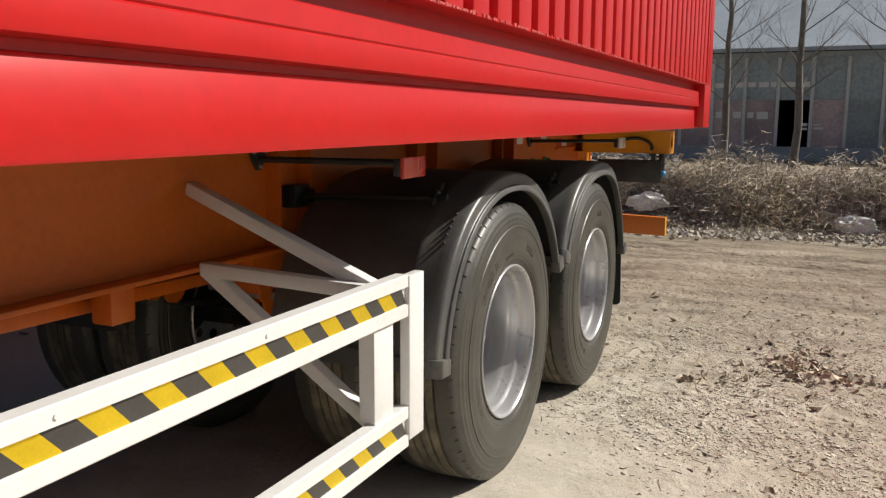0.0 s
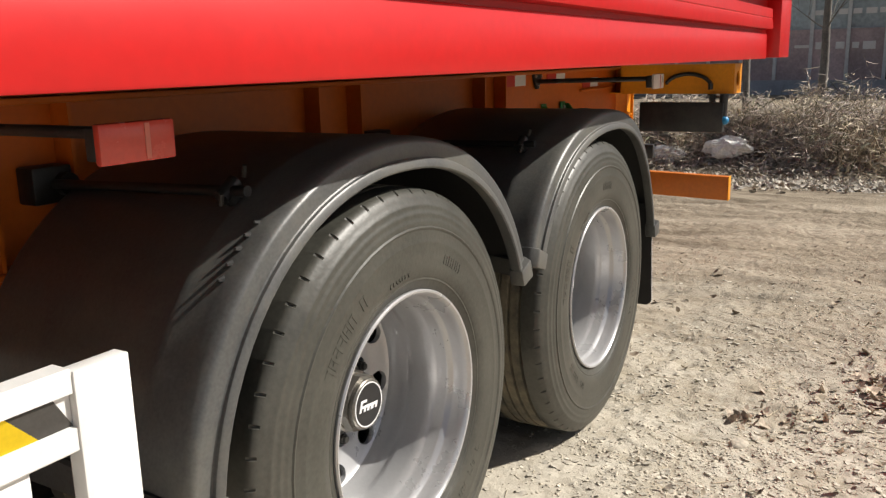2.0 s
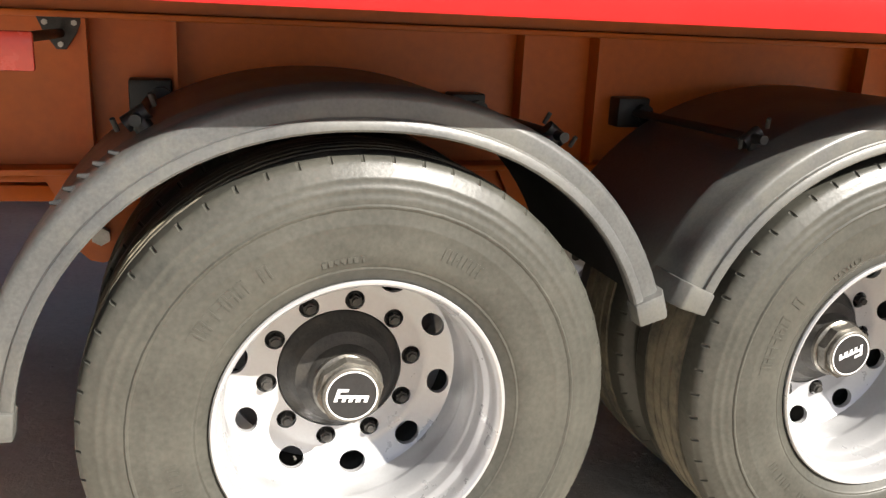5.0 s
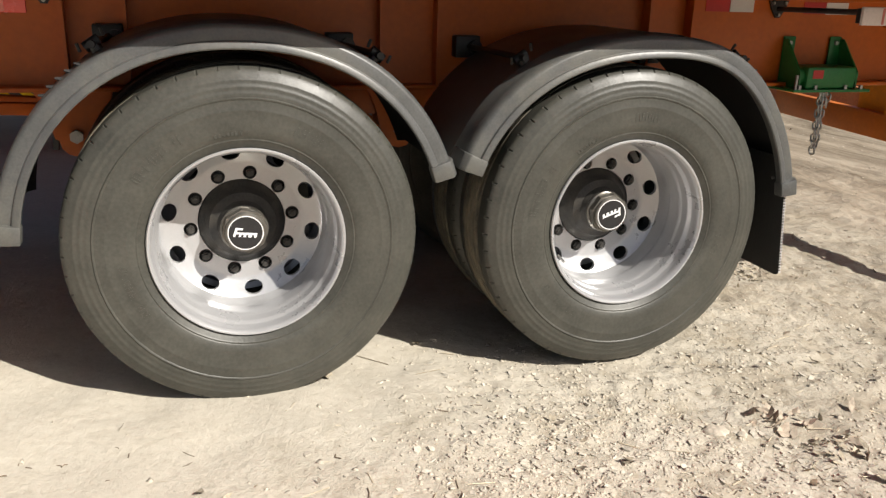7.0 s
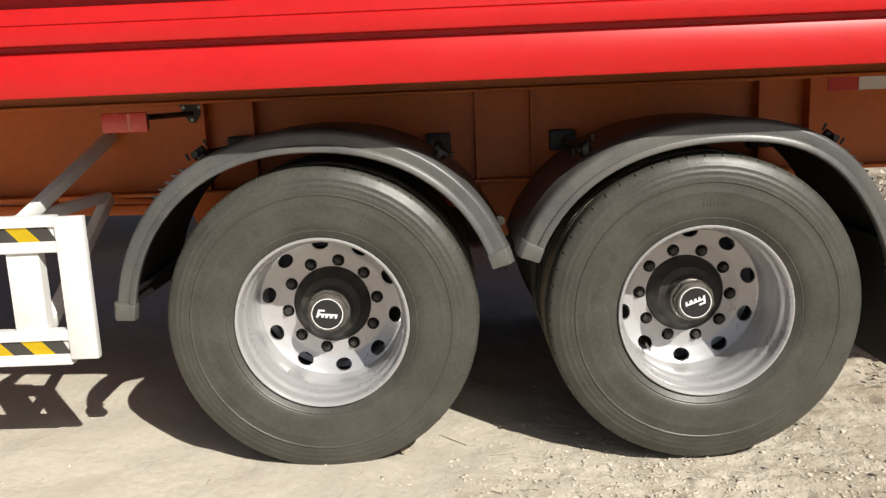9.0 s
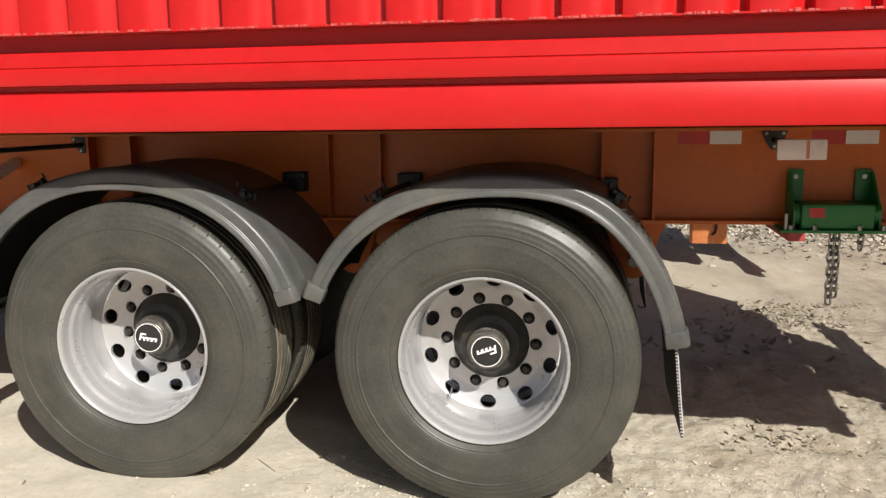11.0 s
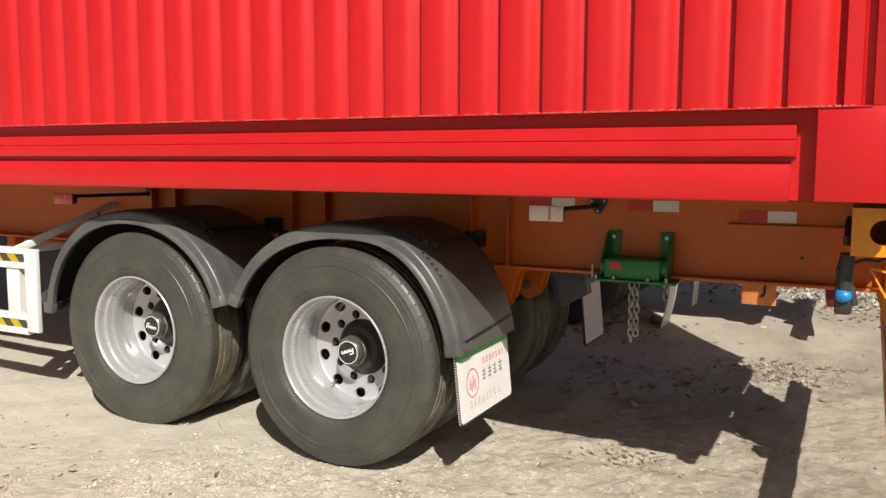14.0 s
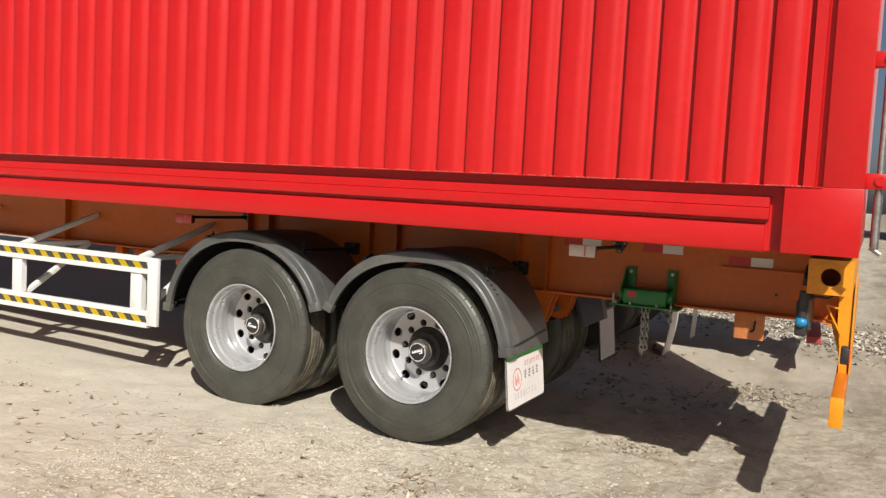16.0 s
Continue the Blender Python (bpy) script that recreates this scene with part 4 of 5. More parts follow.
for x in (-1.0, -2.32, -3.64):
    bm = bmesh.new()
    box(bm, x - 0.055, x + 0.055, GY + 0.012, GY + 0.018, 0.5305, 0.7995, 0.001)
    box(bm, x - 0.055, x - 0.049, GY + 0.018, GY + 0.060, 0.5305, 0.7995)
    box(bm, x + 0.049, x + 0.055, GY + 0.018, GY + 0.060, 0.5305, 0.7995)
    part("guard_post", bm, WHITE, guard, "white channel post")
    for a, b in (((x, GY + 0.045, 0.905), (x + 0.07, Y_WEB - 0.002, 1.150)), ((x - 0.03, GY + 0.045, 0.900), (x + 0.04, Y_WEB - 0.07, 0.905)), ((x + 0.02, GY + 0.050, 0.50), (x + 0.05, Y_WEB - 0.07, 0.902))):
        bm = bmesh.new()
        bar(bm, a, b, 0.041, 0.041, bevel=0.003)
        part("guard_brace", bm, WHITE, guard, "white square tube brace")
for x in (-1.55, -2.1, -2.75):
    bm = bmesh.new()
    rod(bm, (x, GY - 0.003, 0.905), (x, GY - 0.0003, 0.905), 0.005, 8)
    part("guard_screw", bm, WHITE, guard)

# ---- side marker lamps on arms ----
def marker(x0, z0, lens, label):
    bm = bmesh.new()
    box(bm, x0, x0 + 0.152, 0.330, 0.345, z0, z0 + 0.066, 0.004)
    lamp = part("marker_lamp", bm, lens, trailer, label)
    bm = bmesh.new()
    box(bm, x0 + 0.088, x0 + 0.098, 0.3285, 0.331, z0 + 0.004, z0 + 0.062)
    part("lens_strip", bm, LENS_S, lamp, "pale strip across the lens")
    bm = bmesh.new()
    box(bm, x0 + 0.004, x0 + 0.148, 0.3455, 0.372, z0 + 0.006, z0 + 0.060, 0.004)
    rod(bm, (x0 + 0.076, 0.372, z0 + 0.045), (x0 + 0.12, Y_WEB - 0.012, 1.225), 0.011, 10)
    part("lamp_arm", bm, BLACK, lamp, "black lamp arm")
    bm = bmesh.new()
    q = [(x0 + 0.07, 1.262), (x0 + 0.17, 1.262), (x0 + 0.155, 1.225), (x0 + 0.13, 1.188), (x0 + 0.11, 1.188), (x0 + 0.085, 1.225)]
    f = [[bm.verts.new((a, Y_WEB + y, b)) for a, b in q] for y in (-0.016, -0.0045)]
    bm.faces.new(f[0])
    bm.faces.new(f[1])
    for i in range(6):
        j = (i + 1) % 6
        bm.faces.new((f[0][i], f[0][j], f[1][j], f[1][i]))
    part("arm_bracket", bm, BLACK, lamp)
    for a, b in ((0.088, 1.25), (0.152, 1.25), (0.12, 1.20)):
        bm = bmesh.new()
        rod(bm, (x0 + a, Y_WEB - 0.024, b), (x0 + a, Y_WEB - 0.0155, b), 0.007, 6)
        part("bracket_bolt", bm, STEEL, lamp)


marker(-0.711, 1.185, LENS_R, "red rectangular side marker lamp")
marker(2.254, 1.190, LENS_W, "pale side marker lamp")

# ---- spare wheel winch ----
bm = bmesh.new()
box(bm, 2.378, 2.790, 0.785, 0.965, 0.882, 0.8935, 0.002)
winch = part("spare_wheel_winch", bm, GREEN, trailer, "green chain winch bolted under the chassis beam")
for x0 in (2.428, 2.680):
    bm = bmesh.new()
    box(bm, x0, x0 + 0.062, 0.955, 0.963, 0.894, 1.110, 0.002)
    q = [(0.955, 0.895), (0.955, 1.10), (0.935, 1.10), (0.82, 0.965), (0.82, 0.895)]
    xx = x0 if x0 < 2.5 else x0 + 0.054
    f = [[bm.verts.new((xx + t, y, z)) for y, z in q] for t in (0, 0.008)]
    bm.faces.new(f[0])
    bm.faces.new(f[1])
    for i in range(5):
        j = (i + 1) % 5
        bm.faces.new((f[0][i], f[0][j], f[1][j], f[1][i]))
    part("upright", bm, GREEN, winch)
    for z in (0.925, 1.082):
        bm = bmesh.new()
        rod(bm, (x0 + 0.031, 0.945, z), (x0 + 0.031, 0.956, z), 0.010, 6)
        part("upright_bolt", bm, STEEL, winch)
bm = bmesh.new()
box(bm, 2.452, 2.715, 0.80, 0.935, 0.8937, 0.99, 0.012)
rod(bm, (2.436, 0.860, 0.945), (2.738, 0.860, 0.945), 0.042, 20)
part("gear_case", bm, GREEN, winch)
bm = bmesh.new()
box(bm, 2.480, 2.535, 0.7985, 0.7998, 0.940, 0.976)
part("sticker", bm, TAPE_R, winch, "small red sticker")
for x in (2.415, 2.50, 2.66, 2.745):
    bm = bmesh.new()
    rod(bm, (x, 0.795, 0.8936), (x, 0.795, 0.911), 0.009, 6)
    part("plate_bolt", bm, STEEL, winch)
bm = bmesh.new()
rod(bm, (2.398, 0.80, 0.8936), (2.398, 0.80, 0.955), 0.007, 8)
part("stop_pin", bm, STEEL, winch)


def chain(x, y, z_top, z_end):
    bm0 = bmesh.new()
    n, link, wire = 20, 0.038, 0.0046
    path = []
    for i in range(n):
        a = 2 * math.pi * i / n
        path.append(Vector((0.0112 * math.cos(a), 0, 0.0112 * math.sin(a) + math.copysign(link / 2 - 0.0112, math.sin(a)))))
    rings = []
    for i, p in enumerate(path):
        d = (path[(i + 1) % n] - path[i - 1]).normalized()
        u = Vector((0, 1, 0))
        v = d.cross(u)
        rings.append([bm0.verts.new(p + wire * (u * math.cos(t) + v * math.sin(t))) for t in (0, 1.2566, 2.5133, 3.7699, 5.0265)])
    for i in range(n):
        a, b = rings[i], rings[(i + 1) % n]
        for k in range(5):
            bm0.faces.new((a[k], a[(k + 1) % 5], b[(k + 1) % 5], b[k]))
    me = mesh_of(bm0, 60)
    rng = random.Random(3)
    z, k = z_top, 0
    while z > z_end:
        put("chain_link", me, STEEL, winch, "", Matrix.Translation((x + 0.002 * rng.uniform(-1, 1), y, z - link / 2)) @ Matrix.Rotation(radians(90 * (k % 2) + 35 + 12 * rng.uniform(-1, 1)), 4, "Z") @ Matrix.Rotation(rng.uniform(-0.08, 0.08), 4, "Y"))
        z -= link - 2 * wire - 0.001
        k += 1


chain(2.577, 0.842, 0.882, 0.625)
chain(2.599, 0.848, 0.882, 0.655)
chain(2.715, 0.952, 0.882, 0.80)

# ---- rear end: cross box, underrun bar, lamps ----
bm = bmesh.new()
box(bm, 3.500, 3.700, 0.232, 0.242, 1.115, 1.285)
plate = mesh_of(bm, 0)
bm = bmesh.new()
rod(bm, (3.602, 0.1, 1.200), (3.602, 0.4, 1.200), 0.044, 28)
plate = cut(plate, bm)
rear = put("rear_cross_box", plate, YELLOW, trailer, "yellow-orange rear cross box with a round hole in its end plate")
bm = bmesh.new()
box(bm, 3.692, 3.700, 0.2425, 2.19, 1.115, 1.285)
box(bm, 3.500, 3.508, 0.2425, Y_WEB - 0.07, 1.115, 1.285)
box(bm, 3.508, 3.692, 0.2425, 2.19, 1.277, 1.285)
box(bm, 3.508, 3.692, 0.2425, 2.19, 1.115, 1.122)
box(bm, 3.508, 3.692, 0.62, 0.63, 1.122, 1.277)
part("box_wall", bm, YELLOW, rear)
bm = bmesh.new()
box(bm, 3.645, 3.703, 0.268, 2.46, 0.470, 0.615, 0.006)
for v in bm.verts:
    v.co.z += 0.026 * (v.co.y - 0.235)
bumper = part("underrun_bar", bm, BUMPER, trailer, "rear underrun bar, its orange darkened for the shaded front")
# added thin end face in the brighter paint: sunlit against the shaded bar
bm = bmesh.new()
box(bm, 3.643, 3.705, 0.262, 0.2675, 0.469, 0.618, 0.002)
part("end_plate", bm, YELLOW, bumper, "added brighter end face of the bar, sunlight put into its colour")
for y, s in ((0.90, 1), (1.53, -1)):
    bm = bmesh.new()
    # folded bracket: narrow flange to the side, slanted gusset running forward and inward
    f = [[bm.verts.new((a, y + t, b)) for a, b in ((3.628, 1.114), (3.698, 1.114), (3.698, 0.616), (3.655, 0.616), (3.650, 0.78), (3.632, 0.90))] for t in (0, 0.008)]
    g = [[bm.verts.new((a + t, y + s * b, c)) for a, b, c in ((3.634, 0.009, 1.113), (3.50, 0.40, 1.113), (3.60, 0.18, 0.86), (3.650, 0.009, 0.72))] for t in (0, 0.007)]
    for lo, hi in (f, g):
        bm.faces.new(lo)
        bm.faces.new(hi)
        for i in range(len(lo)):
            j = (i + 1) % len(lo)
            bm.faces.new((lo[i], lo[j], hi[j], hi[i]))
    bar(bm, (3.57, y - 0.02, 1.00), (3.655, y - 0.02, 0.84), 0.022, 0.008)
    bar(bm, (3.57, y - 0.02, 1.00), (3.64, y - 0.02, 0.985), 0.018, 0.008)
    part("bumper_bracket", bm, YELLOW, bumper, "folded bumper bracket")
bm = bmesh.new()
f = [[bm.verts.new((x, y, z)) for y, z in ((0.885, 1.114), (1.80, 1.114), (1.80, 0.625), (0.885, 0.625))] for x in (3.7055, 3.7135)]
bm.faces.new(f[0])
bm.faces.new(f[1])
for i in range(4):
    j = (i + 1) % 4
    bm.faces.new((f[0][i], f[0][j], f[1][j], f[1][i]))
part("rear_plate", bm, YELLOW, bumper, "yellow-orange plate between the bumper brackets")
bm = bmesh.new()
box(bm, 3.455, 3.512, 0.276, 0.768, 0.895, 1.068, 0.010)
box(bm, 3.465, 3.502, 0.33, 0.36, 1.066, 1.1145)
part("equipment_box", bm, BLACK, trailer, "black box hung below the rear cross box")
bm = bmesh.new()
box(bm, 3.662, 3.702, 0.735, 0.835, 0.705, 0.795, 0.008)
tail = part("tail_lamp", bm, BLACK, bumper, "small black tail lamp")
bm = bmesh.new()
box(bm, 3.7025, 3.710, 0.745, 0.825, 0.715, 0.785, 0.003)
part("tail_lens", bm, LENS_R, tail, "red tail lamp lens")
# blue line filter and hoses
bm = bmesh.new()
rod(bm, (3.492, 0.283, 1.1145), (3.484, 0.283, 0.96), 0.024, 16)
rod(bm, (3.505, 0.29, 1.00), (3.520, 0.29, 0.93), 0.014, 10)
valve = part("air_valve", bm, BLACK, trailer, "black air valve with a blue cap")
bm = bmesh.new()
bmesh.ops.create_uvsphere(bm, u_segments=20, v_segments=12, radius=0.029, matrix=Matrix.Translation((3.484, 0.270, 0.965)) @ Matrix.Diagonal((1, 0.8, 0.85, 1)))
rod(bm, (3.484, 0.272, 0.970), (3.484, 0.310, 0.978), 0.027, 16)
part("valve_cap", bm, BLUE, valve, "bright blue plastic cap")
cu = bpy.data.curves.new("hose", "CURVE")
cu.dimensions, cu.bevel_depth, cu.bevel_resolution = "3D", 0.007, 2
sp = cu.splines.new("BEZIER")
hose_pts = [(3.505, 0.29, 1.08), (3.545, 0.30, 1.095), (3.59, 0.33, 1.09), (3.62, 0.40, 1.105)]
sp.bezier_points.add(len(hose_pts) - 1)
for bp, p in zip(sp.bezier_points, hose_pts):
    bp.co, bp.handle_left_type, bp.handle_right_type = p, "AUTO", "AUTO"
ho = new("hose_curve", cu)
hm = bpy.data.meshes.new_from_object(ho.evaluated_get(bpy.context.evaluated_depsgraph_get()))
bpy.data.objects.remove(ho)
hm.materials.clear()
put("air_hose", hm, BLACK, valve, "thin black air hose")

bm = bmesh.new()
ring = [Vector((3.486, 0.36 + 0.26 * u, 1.175 + 0.055 * math.sin(math.pi * u) ** 0.6)) for u in [k / 10 for k in range(11)]]
for p, q in zip(ring, ring[1:]):
    rod(bm, p, q, 0.011, 8)
rod(bm, ring[0], ring[0] + Vector((0, 0, -0.035)), 0.014, 8)
part("arched_hose", bm, BLACK, valve, "black hose arched over the cross box")

# ---- things beyond the trailer ----
SHEET = material("weathered_orange_sheet", (0.62, 0.20, 0.06), 0.55, var=0.15, scale=4, fine=40, bump=0.1, dirt=(0.35, 0.24, 0.14), dirt_amount=0.5, dirt_scale=4)
DRED = material("dark_red_paint", (0.35, 0.03, 0.03), 0.5, var=0.15, scale=4, fine=40, dirt=(0.3, 0.2, 0.15), dirt_amount=0.3)
# a second trailer of the same make, parked alongside
neighbour = copy_thing(trailer, Matrix.Translation((-0.17, 3.88, 0.0)))
tagged(trailer, "red corrugated tipper semi-trailer with orange chassis and twin axles", "trailer", "parked semi-trailers")
tagged(neighbour, "orange flatbed semi-trailer parked alongside, white mudflaps trailing low", "trailer", "parked semi-trailers")
for ob in [c for c in neighbour.children if c.name.split(".")[0] in ("side_wall", "corner_post", "tailgate", "front_wall", "top_rail", "gate_rod", "latch_rod")]:
    for o in [*ob.children_recursive, ob]:
        bpy.data.objects.remove(o)
for ob in neighbour.children:
    if ob.name.split(".")[0] in ("side_rail", "sill", "back_plate"):
        ob.material_slots[0].link = "OBJECT"
        ob.material_slots[0].material = ORANGE
        tagged(ob, "plain orange steel side member of the flatbed")
for ob in [c for c in neighbour.children if c.name.startswith("mudflap")]:
    for o in [*ob.children_recursive, ob]:
        bpy.data.objects.remove(o)
for x, y, w, z0, z1, bend in ((1.95, 4.42, 0.34, -0.050, 0.72, 0.07), (2.06, 5.32, 0.22, 0.02, 0.72, 0.02)):
    bm = bmesh.new()
    prof = [(x + bend * math.sin(u * 2.6), z0 + (z1 - z0) * u) for u in (0, 0.15, 0.3, 0.45, 0.6, 0.8, 1.0)]
    rows = [[bm.verts.new((a + t - neighbour.location.x, yy - neighbour.location.y, b)) for a, b in prof] for t, yy in ((0, y), (0.012, y), (0.012, y + w), (0, y + w))]
    for a, b in zip(rows, rows[1:] + rows[:1]):
        for k in range(len(prof) - 1):
            bm.faces.new((a[k], a[k + 1], b[k + 1], b[k]))
    for k in (0, -1):
        bm.faces.new([r[k] for r in rows])
    part("mudflap", bm, BOARD, neighbour, "bent white plastic mudflap")
bm = bmesh.new()
box(bm, 2.74, 3.03, 1.075, 1.087, 0.14, 0.899, 0.003)
box(bm, 2.73, 2.742, 1.088, 1.20, 0.14, 0.899, 0.002)
plate = part("hanging_plate", bm, SHEET, neighbour, "faded orange steel plate under the chassis")
bm = bmesh.new()
rod(bm, (2.94, 1.06, 0.34), (2.93, 1.06, 0.24), 0.010, 10)
rod(bm, (2.93, 1.06, 0.24), (2.90, 1.06, 0.22), 0.010, 10)
part("hook", bm, STAY, plate, "small dark hook")
bm = bmesh.new()
bar(bm, (3.52, 0.72, 0.26), (3.40, 2.62, 0.33), 0.13, 0.07, bevel=0.004)
bar(bm, (3.44, 2.0, 0.30), (3.44, 2.0, 0.95), 0.05, 0.05)
part("red_arm", bm, DRED, neighbour, "red painted steel arm under the flatbed")
# a long orange steel beam lying on the yard
bm = bmesh.new()
gz = ground_z(8.2, 7, False)
for x0, x1, z0, z1 in ((8.0, 8.4, 0.0, 0.03), (8.19, 8.21, 0.03, 0.35), (8.0, 8.4, 0.35, 0.38)):
    box(bm, x0, x1, 3.6, 9.6, gz + z0 - 0.02, gz + z1 - 0.02, 0.004)
one("steel_beam", bm, SHEET, "long orange-red painted steel beam lying on the soil", "beam")

# ---- glazed shed across the yard ----
GLASS = material("dark_dusty_glass", (0.34, 0.41, 0.435), 0.3, var=0.25, scale=0.6, fine=9, dirt=(0.35, 0.38, 0.385), dirt_amount=0.6, dirt_scale=1.1, rough_var=0.1, per_piece=0.3)
RUST = material("brown_sheet", (0.44, 0.35, 0.355), 0.6, var=0.2, scale=0.8, fine=12, dirt=(0.22, 0.20, 0.19), dirt_amount=0.5, dirt_scale=1.2, per_piece=0.3)
GREY = material("grey_metal", (0.34, 0.39, 0.44), 0.55, var=0.1, scale=0.5, fine=9, bump=0.05, dirt=(0.15, 0.15, 0.15), dirt_amount=0.4, dirt_scale=0.6)
CONC = material("grey_concrete", (0.40, 0.42, 0.45), 0.85, var=0.12, scale=1.2, fine=20, bump=0.2, bump_scale=12, dirt=(0.14, 0.13, 0.12), dirt_amount=0.5, dirt_scale=1.4)
COLUMN = material("pale_grey_steel", (0.60, 0.62, 0.62), 0.5, var=0.1, scale=0.8, fine=12)
# near-black for the inner walls: the unlit interior's gloom put into colour
DARK = material("shed_interior_gloom", (0.02, 0.02, 0.02), 0.9, var=0.2)
XB, BAY = 30.0, 1.13
shed = thing("glazed_shed", "long grey shed with dark dusty glazing and a metal roof", "shed")
zb = ground_z(XB, 0, False) - 0.3
bm = bmesh.new()
box(bm, XB, XB + 0.25, -16.0, 16.0, zb, 0.43)
part("base_wall", bm, CONC, shed, "low grey concrete wall")
bm = bmesh.new()
q = [(XB - 0.5, 3.78), (XB - 0.5, 3.92), (XB + 9, 8.6), (XB + 9, 8.45)]
f = [[bm.verts.new((a, y, b)) for a, b in q] for y in (-16.5, 16.5)]
bm.faces.new(f[0])
bm.faces.new(f[1])
for i in range(4):
    j = (i + 1) % 4
    bm.faces.new((f[0][i], f[0][j], f[1][j], f[1][i]))
roof = part("roof", bm, GREY, shed, "grey sheet metal roof", smooth=0)
# unseen walls, coloured dark so the open bay reads as deep shade
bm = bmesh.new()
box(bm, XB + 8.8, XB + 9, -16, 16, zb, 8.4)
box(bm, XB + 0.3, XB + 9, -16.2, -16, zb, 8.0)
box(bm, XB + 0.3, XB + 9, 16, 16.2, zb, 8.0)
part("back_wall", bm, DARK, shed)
bm = bmesh.new()
box(bm, XB - 0.02, XB + 0.12, -16, 16, 3.60, 3.779)
part("eave_beam", bm, GREY, shed)
for k in range(-14, 15):
    y = -0.31 + k * BAY
    bm = bmesh.new()
    box(bm, XB - 0.06, XB + 0.06, y - 0.055, y + 0.055, 0.431, 3.599)
    part("column", bm, COLUMN, shed, "pale grey steel column")
    bm = bmesh.new()
    box(bm, XB + 0.03, XB + 0.05, y + 0.056, y + BAY - 0.056, 2.14, 3.598)
    part("pane", bm, GLASS, shed)
    bm = bmesh.new()
    box(bm, XB - 0.01, XB + 0.08, y + 0.056, y + BAY - 0.056, 2.10, 2.139)
    part("transom", bm, GREY, shed)
    if k:
        bm = bmesh.new()
        box(bm, XB + 0.03, XB + 0.05, y + 0.056, y + BAY - 0.056, 0.431, 2.099)
        part("lower_panel", bm, RUST if k > -2 else GLASS, shed)
# white strips stand in for light: reflections in the glazing, bright spots at the bay
for y0, y1, z0, z1 in ((2.45, 3.02, 2.56, 2.72), (2.02, 2.30, 2.56, 2.74), (1.60, 1.86, 2.57, 2.74), (1.16, 1.48, 2.56, 2.74), (0.90, 1.08, 2.57, 2.74), (0.24, 0.74, 2.56, 2.74), (-0.22, 0.0, 2.56, 2.74),
                       (2.66, 2.94, 1.45, 1.68), (2.05, 2.32, 1.45, 1.68), (1.62, 1.82, 1.46, 1.66), (1.12, 1.50, 1.42, 1.68), (3.15, 3.6, 1.50, 1.60),
                       (-0.22, 0.02, 1.04, 1.12), (-0.22, 0.02, 1.18, 1.28), (-0.74, -0.42, 1.06, 1.14), (-0.62, -0.40, 1.20, 1.25)):
    bm = bmesh.new()
    box(bm, XB - 0.02, XB + 0.028, y0, y1, z0, z1)
    part("white_strip", bm, WHITE, shed, "white strip")

# ---- far white shed with a red foot, past the trailer's rear ----
PALE = material("pale_blue_sheet", (0.62, 0.70, 0.76), 0.5, var=0.06, scale=0.4, fine=8, bump=0.04)
far = thing("far_shed", "pale blue-white sheet metal shed with a red foot", "shed")
bm = bmesh.new()
box(bm, 4.9, 40, 52, 60, 1.75, 16)
part("wall", bm, PALE, far)
bm = bmesh.new()
box(bm, 4.9, 40, 51.95, 60, ground_z(20, 52, False) - 0.5, 1.74)
part("foot_wall", bm, DRED, far, "red painted foot")

# ---- bare trees ----
BARK = material("pale_bark", (0.15, 0.14, 0.125), 0.9, var=0.3, scale=6, fine=40, bump=0.5, bump_scale=25, dirt=(0.36, 0.34, 0.30), dirt_amount=0.5, dirt_scale=5)


